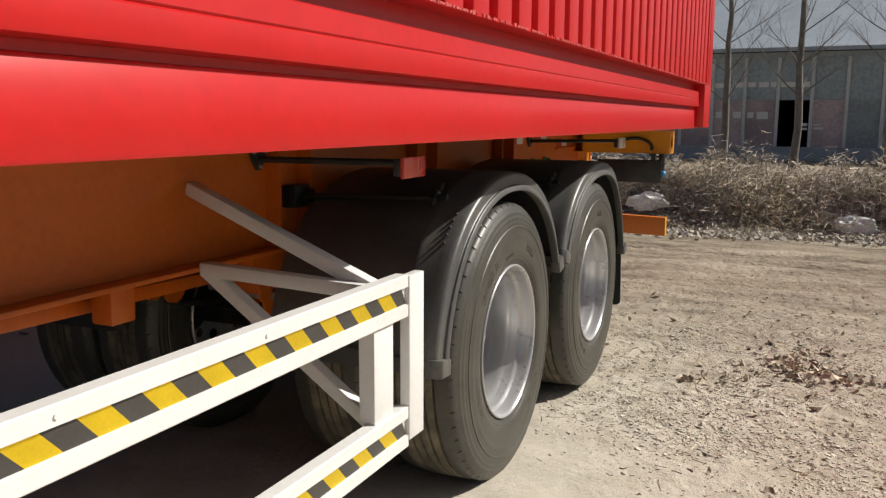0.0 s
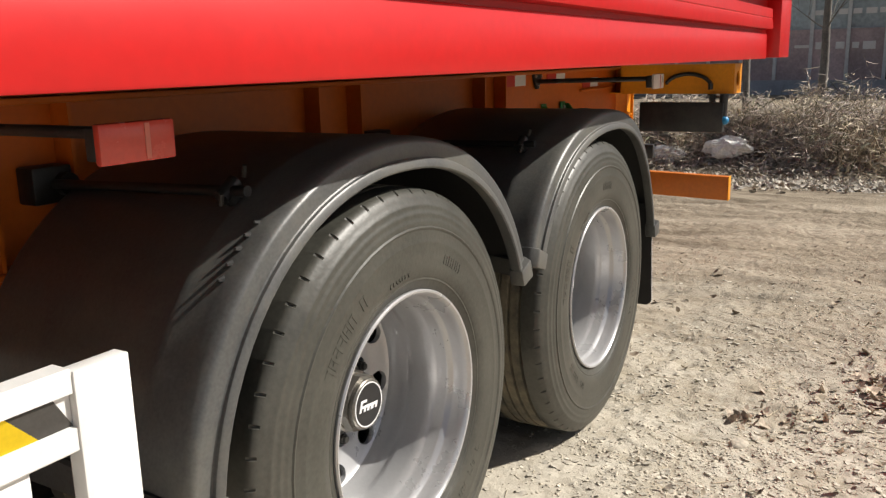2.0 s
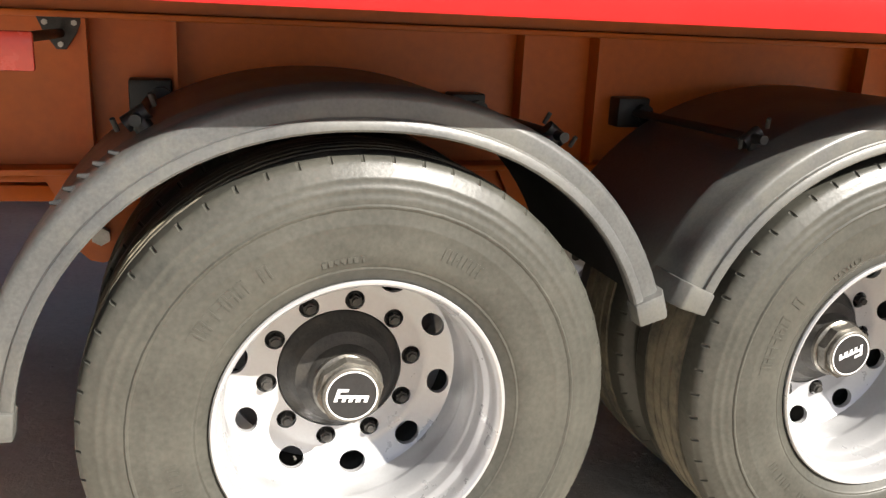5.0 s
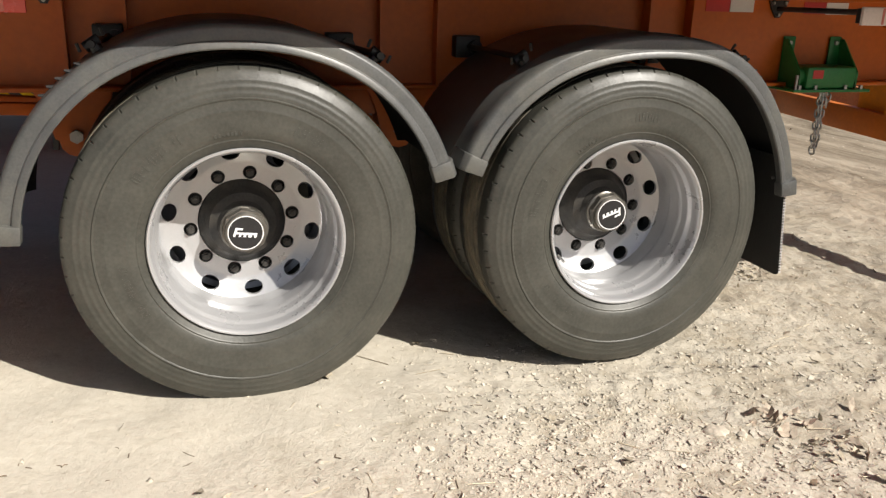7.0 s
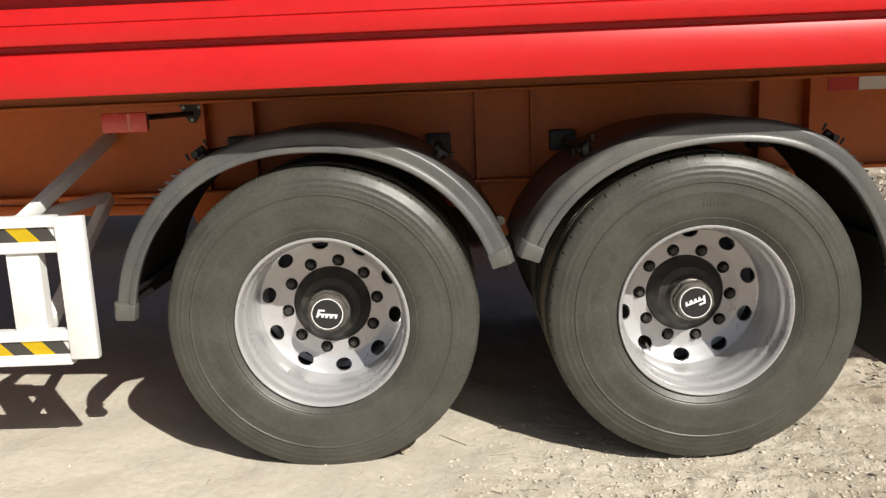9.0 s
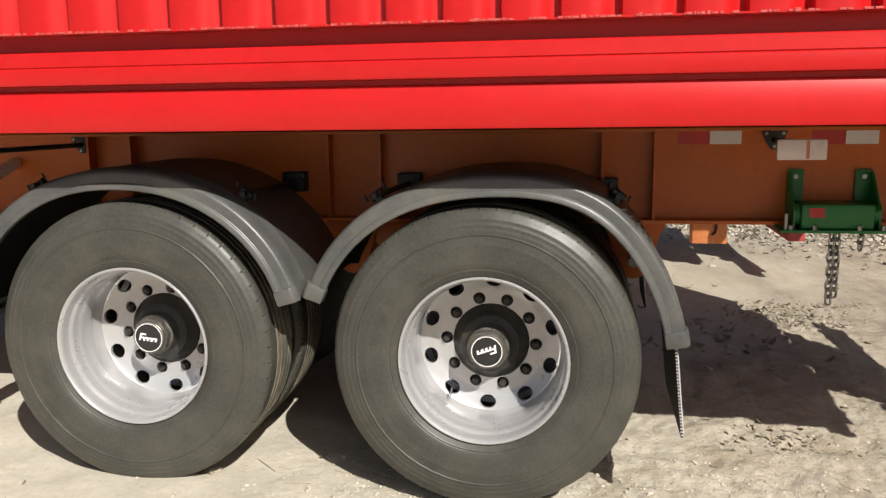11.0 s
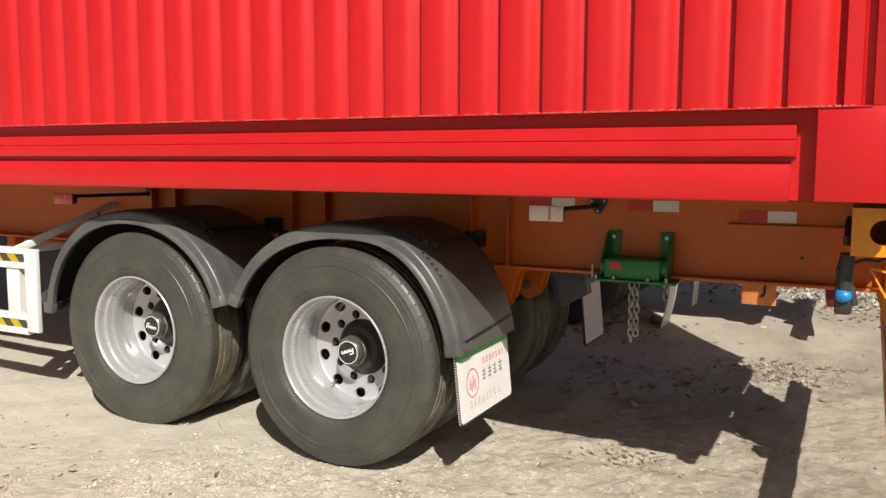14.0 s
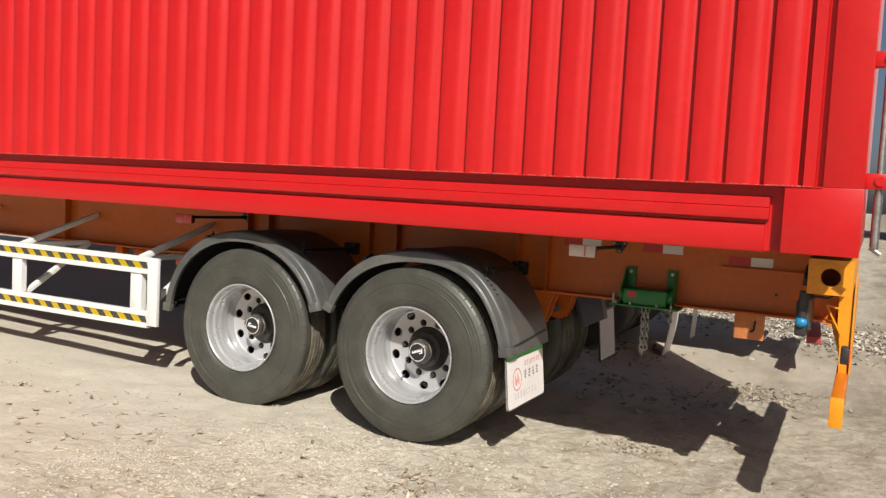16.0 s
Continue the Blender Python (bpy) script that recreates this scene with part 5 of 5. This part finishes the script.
def tree(x, y, r, height, seed, label):
    rng = random.Random(seed)
    z0 = ground_z(x, y, False) - 0.15
    t = thing("bare_tree", label, "tree", "bare trees", at=pose(x, y, z0))

    vs, fs = [], []

    def cone(p, q, r0, r1, seg):
        d = (q - p).normalized()
        u = d.orthogonal().normalized()
        w = d.cross(u)
        b = len(vs)
        for c, r in ((p, r0), (q, r1)):
            for i in range(seg):
                t = 6.2832 * i / seg
                vs.append(tuple(c + r * (u * math.cos(t) + w * math.sin(t))))
        fs.extend((b + i, b + (i + 1) % seg, b + seg + (i + 1) % seg, b + seg + i) for i in range(seg))

    def limb(a, d, length, r0, depth):
        n = 5
        p, dd, rr = Vector(a), Vector(d).normalized(), r0
        for i in range(n):
            q = p + dd * length / n
            r1 = r0 * (1 - 0.75 * (i + 1) / n)
            cone(p, q, rr, r1, 6 if depth < 2 else 4)
            if depth < 3 and i >= (1 if depth else 2):
                for s in range(2 if depth < 2 else 1):
                    side = Vector((rng.uniform(-1, 1), rng.uniform(-1, 1), rng.uniform(0.1, 0.9)))
                    limb(q, dd * 0.7 + side * 0.75, length * rng.uniform(0.35, 0.55), r1 * 0.55, depth + 1)
            p, rr = q, r1
            dd = (dd + Vector((rng.uniform(-0.12, 0.12), rng.uniform(-0.12, 0.12), 0.05))).normalized()
    bm = bmesh.new()
    p, rr = Vector((0, 0, 0)), r * 1.25
    n = 10
    joints = []
    for i in range(n):
        q = Vector((rng.uniform(-0.05, 0.05), rng.uniform(-0.05, 0.05), height * 0.8 * (i + 1) / n))
        r1 = r * (1 - 0.72 * (i + 1) / n)
        rod(bm, p, q, rr, 10, r1)
        p, rr = q, r1
        joints.append((q, r1))
    part("trunk", bm, BARK, t)
    for q, r1 in joints[2:]:
        for s in range(3):
            a = rng.uniform(0, 6.28)
            vs.clear()
            fs.clear()
            limb(q, (math.cos(a), math.sin(a), rng.uniform(0.5, 1.1)), height * rng.uniform(0.10, 0.22), r1 * 0.24, 1)
            me = bpy.data.meshes.new("limb")
            me.from_pydata(vs, [], fs)
            put("limb", me, BARK, t)


tree(20.0, 1.55, 0.11, 9.0, 11, "slim bare tree with pale peeling bark")
tree(20.0, -0.16, 0.115, 9.5, 12, "bare tree with a thick dark trunk")
tree(20.0, -2.24, 0.13, 9.0, 13, "bare tree with a thick grey trunk")
tree(21.0, 3.4, 0.09, 9.0, 14, "slim bare tree with pale peeling bark")

# ---- dry weeds on the bank, litter on the soil ----
STRAW = material("dry_straw", (0.56, 0.48, 0.35), 0.85, var=0.35, scale=3, fine=15)
TWIGS = material("grey_brown_twigs", (0.49, 0.415, 0.355), 0.9, var=0.3, scale=3, fine=15)
SCRUB = material("dull_green_scrub", (0.13, 0.125, 0.07), 0.85, var=0.35, scale=3, fine=15)
LEAF = material("dry_leaves", (0.30, 0.255, 0.20), 0.85, var=0.4, scale=14, fine=60)
LEAF_CHIP = material("dry_leaf_chips", (0.36, 0.31, 0.23), 0.9, var=0.4, scale=30, fine=90)
LEAF_HEAP = material("brown_heaped_leaves", (0.50, 0.415, 0.32), 0.85, var=0.3, scale=14, fine=60)
LEAF_PALE = material("pale_dry_leaves", (0.48, 0.435, 0.365), 0.85, var=0.25, scale=14, fine=60)
CHIP = material("straw_and_bark_chips", (0.46, 0.40, 0.30), 0.9, var=0.2, scale=20, fine=80)
CRUST = material("soil_crust", (0.52, 0.475, 0.395), 0.95, var=0.2, scale=20, fine=80, bump=0.3, bump_scale=60)


def vary_pieces(mat, lo, hi):
    """Each loose piece takes a tone of its own."""
    nt = mat.node_tree
    geo, tone, tint = nt.nodes.new("ShaderNodeNewGeometry"), nt.nodes.new("ShaderNodeMapRange"), nt.nodes.new("ShaderNodeHueSaturation")
    tone.inputs["To Min"].default_value, tone.inputs["To Max"].default_value = lo, hi
    nt.links.new(geo.outputs["Random Per Island"], tone.inputs["Value"])
    nt.links.new(tone.outputs[0], tint.inputs["Value"])
    nt.links.new(nt.nodes["Principled BSDF"].inputs["Base Color"].links[0].from_socket, tint.inputs["Color"])
    nt.links.new(tint.outputs["Color"], nt.nodes["Principled BSDF"].inputs["Base Color"])


for mat, lo, hi in ((CHIP, 0.6, 1.3), (CRUST, 0.8, 1.15), (LEAF_HEAP, 0.5, 1.35), (STRAW, 0.55, 1.3), (TWIGS, 0.5, 1.25), (LEAF, 0.6, 1.3), (LEAF_CHIP, 0.6, 1.3)):
    vary_pieces(mat, lo, hi)
CLOD = material("soil_clods", (0.50, 0.445, 0.36), 0.95, var=0.2, scale=20, fine=80, bump=0.4, bump_scale=60)


def stuff(name, verts, faces, mat, label, category, rounded=False):
    me = bpy.data.meshes.new(name)
    me.from_pydata(verts, [], faces)
    if rounded:
        for p in me.polygons:
            p.use_smooth = True
    ob = put(name, me, mat)
    return tagged(ob, label, category, kind="stuff")


SCRAPS = ((10.80, 1.74, 0.22), (10.72, -1.32, 0.21), (11.0, 0.55, 0.13), (10.8, 2.6, 0.2), (11.3, -0.6, 0.12), (10.7, -3.2, 0.2))
MOUNDS = []
rng = random.Random(21)
for k in range(420):
    x = 10.75 + abs(rng.gauss(0, 0.9)) if k < 270 else rng.uniform(12.5, 19.5)
    y, rad, high = rng.uniform(-7.5, 9.5), rng.uniform(0.22, 0.6), (0.20 + 0.85 * rng.random() ** 1.9) * smoothstep(10.2, 11.4, x) + 0.12
    # the scraps lie clear of the weeds
    if not any(s > 0.205 and abs(y - b) < 0.30 + rad * 0.5 and x < a + 0.35 for a, b, s in SCRAPS):
        MOUNDS.append((x, y, rad, high))


def blade(vs, fs, pts, side):
    b = len(vs)
    for k, p in enumerate(pts[:-1]):
        w = side * (1 - 0.25 * k)
        vs += [tuple(p - w), tuple(p + w)]
    vs.append(tuple(pts[-1]))
    n = len(pts) - 1
    for k in range(n - 1):
        fs.append((b + 2 * k, b + 2 * k + 1, b + 2 * k + 3, b + 2 * k + 2))
    fs.append((b + 2 * n - 2, b + 2 * n - 1, b + 2 * n))


def weeds(name, mat, seed, stems, tangle, width, share, label, grow=1.0):
    """Stems that arch out of mounds, with short broken bits caught between them."""
    rng = random.Random(seed)
    vs, fs = [], []
    for k, (cx, cy, rad, high) in enumerate(MOUNDS):
        amount = share[k % len(share)] * (grow if cy < -1.6 and cx < 13 else 1.0)
        for _ in range(int(stems * amount)):
            a, d = rng.uniform(0, 6.283), abs(rng.gauss(0, 0.5)) * rad
            x, y = cx + d * math.cos(a), cy + d * math.sin(a)
            h = high * rng.uniform(0.30, 0.70)
            out = Vector((math.cos(a) * d / rad + rng.gauss(0, 0.35), math.sin(a) * d / rad + rng.gauss(0, 0.35), 1.0)).normalized()
            p0 = Vector((x, y, ground_z(x, y) - 0.02))
            p1 = p0 + out * h * 0.5
            o2 = (out + Vector((rng.gauss(0, 0.5), rng.gauss(0, 0.5), -0.25))).normalized()
            p2 = p1 + o2 * h * 0.35
            p3 = p2 + (o2 + Vector((rng.gauss(0, 0.7), rng.gauss(0, 0.7), -0.7))).normalized() * h * 0.3
            side = Vector((rng.uniform(-1, 1), rng.uniform(-1, 1), 0)).normalized() * width * rng.uniform(0.5, 1.4)
            blade(vs, fs, [p0, p1, p2, p3], side)
        for _ in range(int(tangle * amount)):
            u = Vector((rng.gauss(0, 0.5), rng.gauss(0, 0.5), 0))
            x, y = cx + u.x * rad * 1.3, cy + u.y * rad * 1.3
            p = Vector((x, y, ground_z(x, y) + high * rng.random() ** 1.3 * max(0.15, 0.9 - 0.7 * u.length)))
            d = Vector((rng.gauss(0, 1), rng.gauss(0, 1), rng.gauss(0, 0.6))).normalized() * rng.uniform(0.07, 0.28)
            side = d.orthogonal().normalized() * width * rng.uniform(0.6, 1.6)
            blade(vs, fs, [p, p + d * 0.6 + Vector((0, 0, rng.gauss(0, 0.02))), p + d], side)
    return stuff(name, vs, fs, mat, label, "weeds")


weeds("dry_weeds", STRAW, 1, 70, 190, 0.0058, (1.3, 0.1, 1.1, 0.0, 0.25), "tangled dry straw-coloured weeds along a bank")
weeds("twiggy_scrub", TWIGS, 2, 60, 230, 0.0052, (0.1, 1.2, 0.25, 1.2, 0.9), "leafless grey-brown scrub along a bank")
weeds("green_scrub", SCRUB, 3, 30, 60, 0.007, (0.1, 0.0, 0.5, 0.0, 0.2, 0.0, 1.2), "dull green-brown low scrub among the dry weeds", 4.0)


def leaves(name, mat, spots, seed, label, size=(0.018, 0.05), tilt=0.36, lift=0.016):
    """Curled leaves scattered in (x, y, spread x, spread y, count) patches."""
    rng = random.Random(seed)
    vs, fs = [], []
    for cx, cy, sx, sy, count in spots:
        for _ in range(count):
            x, y = rng.gauss(cx, sx), rng.gauss(cy, sy)
            z = ground_z(x, y) + rng.uniform(0.002, lift)
            s = rng.uniform(*size)
            w = s * rng.uniform(0.3, 0.6)
            m = Matrix.Translation((x, y, z)) @ Euler((rng.gauss(0, tilt), rng.gauss(0, tilt), rng.uniform(0, 6.28))).to_matrix().to_4x4()
            c = rng.uniform(0.1, 0.45) * s
            b = len(vs)
            for p in ((-s, 0, c), (-s * 0.3, -w, c * 0.2), (-s * 0.3, w, c * 0.35), (s * 0.4, -w * 0.8, c * 0.2), (s * 0.4, w * 0.8, c * 0.3), (s, 0, c * 1.2), (0, 0, 0)):
                vs.append(tuple(m @ Vector(p)))
            fs += [(b, b + 1, b + 6), (b, b + 6, b + 2), (b + 1, b + 3, b + 6), (b + 2, b + 6, b + 4), (b + 3, b + 5, b + 6), (b + 4, b + 6, b + 5)]
    return stuff(name, vs, fs, mat, label, "leaves")


litter = [(10.3, y, 0.40, 0.6, 900) for y in (-5, -4, -3, -2, -1, 0, 1, 2, 3, 4, 5)]
behind = [(x, 7.8 + 0.3 * math.sin(x), 0.6, 0.7, 420) for x in (1, 2, 3, 4, 5, 6)]
leaves("leaf_litter", LEAF, litter + behind + [(2.32, -0.90, 0.22, 0.10, 16), (3.05, 3.4, 0.22, 0.20, 30), (2.2, 2.6, 0.5, 0.35, 120),
                                                (1.5, 4.2, 0.5, 0.5, 140), (4.6, 6.0, 0.8, 0.5, 200)], 4, "dry brown fallen leaves lying on the soil")
leaves("pale_leaves", LEAF_PALE, litter + behind + [(2.2, -0.8, 0.25, 0.18, 14)], 5, "pale dry leaf fragments lying on the soil")
leaves("leaf_chips", LEAF_CHIP, [(3.02, 3.35, 0.20, 0.17, 900), (3.4, 3.7, 0.16, 0.05, 140), (2.25, -0.85, 0.25, 0.18, 60), (4.2, 0.6, 0.5, 0.22, 160), (5.2, -0.3, 0.6, 0.3, 120)], 17, "small dry leaf chips heaped in loose patches on the sand", (0.006, 0.017))
leaves("large_pale_leaves", LEAF_PALE, [(10.25, y, 0.28, 0.45, 300) for y in (-5, -4, -3, -2, -1, 0, 1, 2, 3, 4, 5)] + [(9.75, y, 0.26, 0.26, 420) for y in (-0.2, 0.3, 0.8, 1.3, 1.8)], 7, "large pale dry leaves drifted along the foot of the bank", (0.035, 0.075))
leaves("caught_leaves", LEAF_HEAP, [(x, y, 0.25, 0.3, 9) for x, y, r, h in MOUNDS[:270]], 19, "dead brown leaves lying among the weeds", (0.02, 0.045))
leaves("sand_scraps", LEAF_CHIP, [(1.2, -0.9, 1.5, 0.6, 110), (3.4, -1.0, 0.8, 0.6, 60), (-0.6, -0.6, 0.8, 0.4, 30)], 23, "curled leaf scraps lying singly on the smooth sand", (0.012, 0.034))
leaves("leaf_heap", LEAF_HEAP, [(2.17, -0.76, 0.12, 0.10, 85), (2.03, -0.98, 0.10, 0.12, 100), (2.30, -0.68, 0.09, 0.07, 36), (1.96, -0.76, 0.09, 0.10, 28), (1.67, -0.25, 0.07, 0.05, 20)], 37, "loose heap of brown curled leaves on the sand", (0.016, 0.040), 0.42, 0.022)
leaves("heaped_scraps", LEAF_CHIP, [(1.75, -0.5, 0.13, 0.08, 60), (2.5, 1.1, 0.14, 0.09, 90), (2.32, -0.9, 0.2, 0.1, 60)], 29, "broken leaf bits gathered in small hollows of the sand", (0.007, 0.024))
leaves("curled_scraps", LEAF, [(3.0, -0.2, 1.1, 1.2, 30), (3.4, 1.6, 1.0, 1.6, 60)], 11, "small curled brown leaf scraps scattered on the sand", (0.008, 0.024))
leaves("dark_crumbs", LEAF, [(2.2, -0.6, 1.2, 0.6, 60), (3.4, 1.2, 1.0, 1.6, 70), (4.2, 1.6, 1.4, 1.6, 50), (6.5, -0.5, 1.6, 1.3, 40)], 6, "small dark crumbs of leaf and bark on the soil", (0.003, 0.011))


def clods(count, seed):
    """Crumbs and clods of dried soil, thick where the yard is trodden up, thin on the smooth sand."""
    rng = random.Random(seed)
    base = [Vector(c) for c in ((1, 0, 0), (-1, 0, 0), (0, 1, 0), (0, -1, 0), (0, 0, 1), (0, 0, -1))]
    tri = [(0, 2, 4), (2, 1, 4), (1, 3, 4), (3, 0, 4), (2, 0, 5), (1, 2, 5), (3, 1, 5), (0, 3, 5)]
    vs, fs = [], []
    while len(vs) < 6 * count:
        lump = rng.random() < 0.004
        if lump:
            x, y = rng.uniform(-1.5, 4.5), rng.uniform(-2.3, 0.0)
        elif rng.random() < 0.9:
            x, y = abs(rng.gauss(0, 1.9)), rng.gauss(-0.6, 0.7)
            if x - 0.6 * (y + 0.3) < rng.uniform(-0.05, 0.75):
                continue
            # gathered in patches
            if noise.noise(Vector((x * 2.2, y * 2.2, 7.0))) + 0.5 * noise.noise(Vector((x * 6, y * 6, 2.0))) < rng.uniform(-0.20, 0.40):
                continue
        else:
            x, y = rng.uniform(-3, 7.5), rng.uniform(-2.5, 6)
        s = rng.uniform(0.008, 0.015) if lump else 0.0022 + 0.0085 * rng.random() ** 3
        z = ground_z(x, y) - s * 0.1
        rot = Euler((rng.uniform(0, 6), rng.uniform(0, 6), rng.uniform(0, 6))).to_matrix()
        k = Vector((rng.uniform(0.7, 1.4), rng.uniform(0.7, 1.4), rng.uniform(0.6, 1.0)))
        b = len(vs)
        for c in base:
            p = rot @ (c * rng.uniform(0.75, 1.2))
            vs.append((x + p.x * s * k.x, y + p.y * s * k.y, z + p.z * s * k.z))
        fs += [tuple(b + i for i in t) for t in tri]
    return stuff("soil_clods", vs, fs, CLOD, "small dry clods and pebbles scattered on the soil", "clods", True)


clods(18000, 8)


def chips(count, seed):
    """Slivers of straw and bark trodden into the crumbly sand."""
    rng = random.Random(seed)
    vs, fs = [], []
    for _ in range(count):
        x, y = rng.gauss(2.9, 1.1), rng.gauss(-0.6, 0.8)
        ln, w, a = 0.004 + 0.02 * rng.random() ** 3, rng.uniform(0.001, 0.0032), rng.uniform(0, 6.283)
        d = Vector((math.cos(a), math.sin(a), rng.gauss(0, 0.12))) * ln
        side = Vector((-math.sin(a), math.cos(a), 0)) * w
        p = Vector((x, y, ground_z(x, y) + rng.uniform(-0.001, 0.0015)))
        up = Vector((0, 0, w * 0.7))
        b = len(vs)
        for q in (p - d - side, p - d + side, p - d * 0.8 + up, p + d - side * 0.6, p + d + side * 0.6, p + d * 0.8 + up):
            vs.append(tuple(q))
        fs += [(b, b + 1, b + 2), (b + 3, b + 5, b + 4), (b, b + 2, b + 5, b + 3), (b + 1, b + 4, b + 5, b + 2)]
    return stuff("straw_chips", vs, fs, CHIP, "straw and bark slivers trodden into the sand", "straw")


chips(5000, 31)


leaves("single_leaves", LEAF_HEAP, [(1.75, -0.62, 0.25, 0.18, 9), (2.4, -0.9, 0.35, 0.25, 12), (3.6, 0.2, 0.6, 0.5, 10)], 53, "single brown curled leaves lying on the sand", (0.022, 0.042), 0.6)


def flakes(count, seed):
    """Thin crusts of dried soil, broken up and lying at a slant."""
    rng = random.Random(seed)
    vs, fs = [], []
    while len(vs) < 10 * count:
        x, y = abs(rng.gauss(0.2, 1.7)), rng.gauss(-0.65, 0.7)
        if x - 0.6 * (y + 0.3) < rng.uniform(-0.05, 0.7) or noise.noise(Vector((x * 1.7, y * 1.7, 4.0))) < rng.uniform(-0.5, 0.35):
            continue
        s, th = 0.004 + 0.013 * rng.random() ** 2, rng.uniform(0.001, 0.003)
        m = Matrix.Translation((x, y, ground_z(x, y) + s * 0.12)) @ Euler((rng.gauss(0, 0.2), rng.gauss(0, 0.2), rng.uniform(0, 6.28))).to_matrix().to_4x4()
        ring = [(s * rng.uniform(0.6, 1.3) * math.cos(k * 1.2566), s * 0.65 * rng.uniform(0.6, 1.3) * math.sin(k * 1.2566)) for k in range(5)]
        b = len(vs)
        vs += [tuple(m @ Vector((p, q, z))) for z in (-th, th) for p, q in ring]
        fs += [tuple(b + k for k in range(4, -1, -1)), tuple(b + 5 + k for k in range(5))]
        fs += [(b + k, b + (k + 1) % 5, b + 5 + (k + 1) % 5, b + 5 + k) for k in range(5)]
    return stuff("soil_crusts", vs, fs, CRUST, "broken crusts of dried sandy soil", "soil crusts")


flakes(4500, 61)


def straws(count, seed):
    rng = random.Random(seed)
    bm = bmesh.new()
    for _ in range(count):
        x, y = rng.gauss(1.2, 1.3), rng.gauss(-0.65, 0.6)
        ln, a = rng.uniform(0.03, 0.13), rng.uniform(0, 3.14)
        d = Vector((math.cos(a), math.sin(a), 0)) * ln
        z0, z1 = ground_z(x, y), ground_z(x + d.x, y + d.y)
        rod(bm, (x, y, z0 + 0.003), (x + d.x, y + d.y, z1 + 0.004), 0.0016, 4)
    return one("straw_bits", bm, STRAW, "thin twigs and straws strewn on the soil", "straw", kind="stuff")


straws(110, 9)


BARK_BIT = material("dark_bark_bits", (0.17, 0.13, 0.09), 0.9, var=0.35, scale=15, fine=60)


def bits(count, seed):
    """Thin bark and straw bits lying singly or in small tangles on the smooth sand."""
    rng = random.Random(seed)
    bm = bmesh.new()
    for _ in range(count):
        cx, cy = rng.uniform(-2.2, 4.6), rng.uniform(-2.5, 0.1)
        for _ in range(rng.choice((1, 1, 1, 2, 3))):
            x, y = cx + rng.gauss(0, 0.015), cy + rng.gauss(0, 0.015)
            a, ln, r = rng.uniform(0, 6.283), 0.008 + 0.04 * rng.random() ** 2, rng.uniform(0.001, 0.0024)
            bend = rng.gauss(0, 0.6)
            p = Vector((x, y, ground_z(x, y) + r))
            for _ in range(2):
                q = p + Vector((math.cos(a), math.sin(a), 0)) * ln * 0.5
                q.z = ground_z(q.x, q.y) + r * rng.uniform(0.6, 2.2)
                rod(bm, p, q, r, 4, r * 0.8)
                p, a = q, a + bend
    return one("bark_bits", bm, BARK_BIT, "thin dark bark bits strewn over the smooth sand", "bark bits", kind="stuff")


bits(420, 41)


def stone(x, y, s, seed):
    rng = random.Random(seed)
    bm = bmesh.new()
    bmesh.ops.create_icosphere(bm, subdivisions=3, radius=1.0)
    for v in bm.verts:
        v.co *= 1 + 0.25 * noise.noise(v.co * 1.4 + Vector((seed, 0, 0)))
        v.co = Vector((v.co.x * s * 1.25, v.co.y * s, v.co.z * s * 0.55))
    one("stone", bm, CLOD, "rounded dusty stone half sunk in the soil", "stone", "stones on the soil", at=pose(x, y, ground_z(x, y) + s * 0.12, 0, 0, rng.uniform(0, 180)))


for i, (x, y, s) in enumerate(((2.75, 5.0, 0.03), (3.6, -1.5, 0.02), (1.40, -0.27, 0.034), (1.47, -0.31, 0.016))):
    stone(x, y, s, i)

# ---- scraps of pale plastic on the bank ----
SCRAP = material("grey_white_plastic_scrap", (0.78, 0.75, 0.70), 0.6, var=0.2, scale=6, fine=40, bump=0.3, bump_scale=20)


def scrap(x, y, s, seed):
    bm = bmesh.new()
    bmesh.ops.create_icosphere(bm, subdivisions=4, radius=1.0)
    for v in bm.verts:
        k = 1 + 0.35 * noise.noise(v.co * 1.8 + Vector((seed * 3.1, 0, 0))) + 0.30 * abs(noise.noise(v.co * 4 + Vector((0, seed, 0)))) + 0.12 * noise.noise(v.co * 11)
        v.co = Vector((v.co.x * s * 0.7 * k, v.co.y * s * 1.3 * k, v.co.z * s * 0.70 * k))
    one("plastic_scrap", bm, SCRAP, "crumpled pale plastic sheet scrap on the weedy bank", "plastic scrap", "scraps on the bank", smooth=30, at=pose(x, y, ground_z(x, y) + s * 0.35))


for i, (x, y, s) in enumerate(SCRAPS):
    scrap(x, y, s, i)
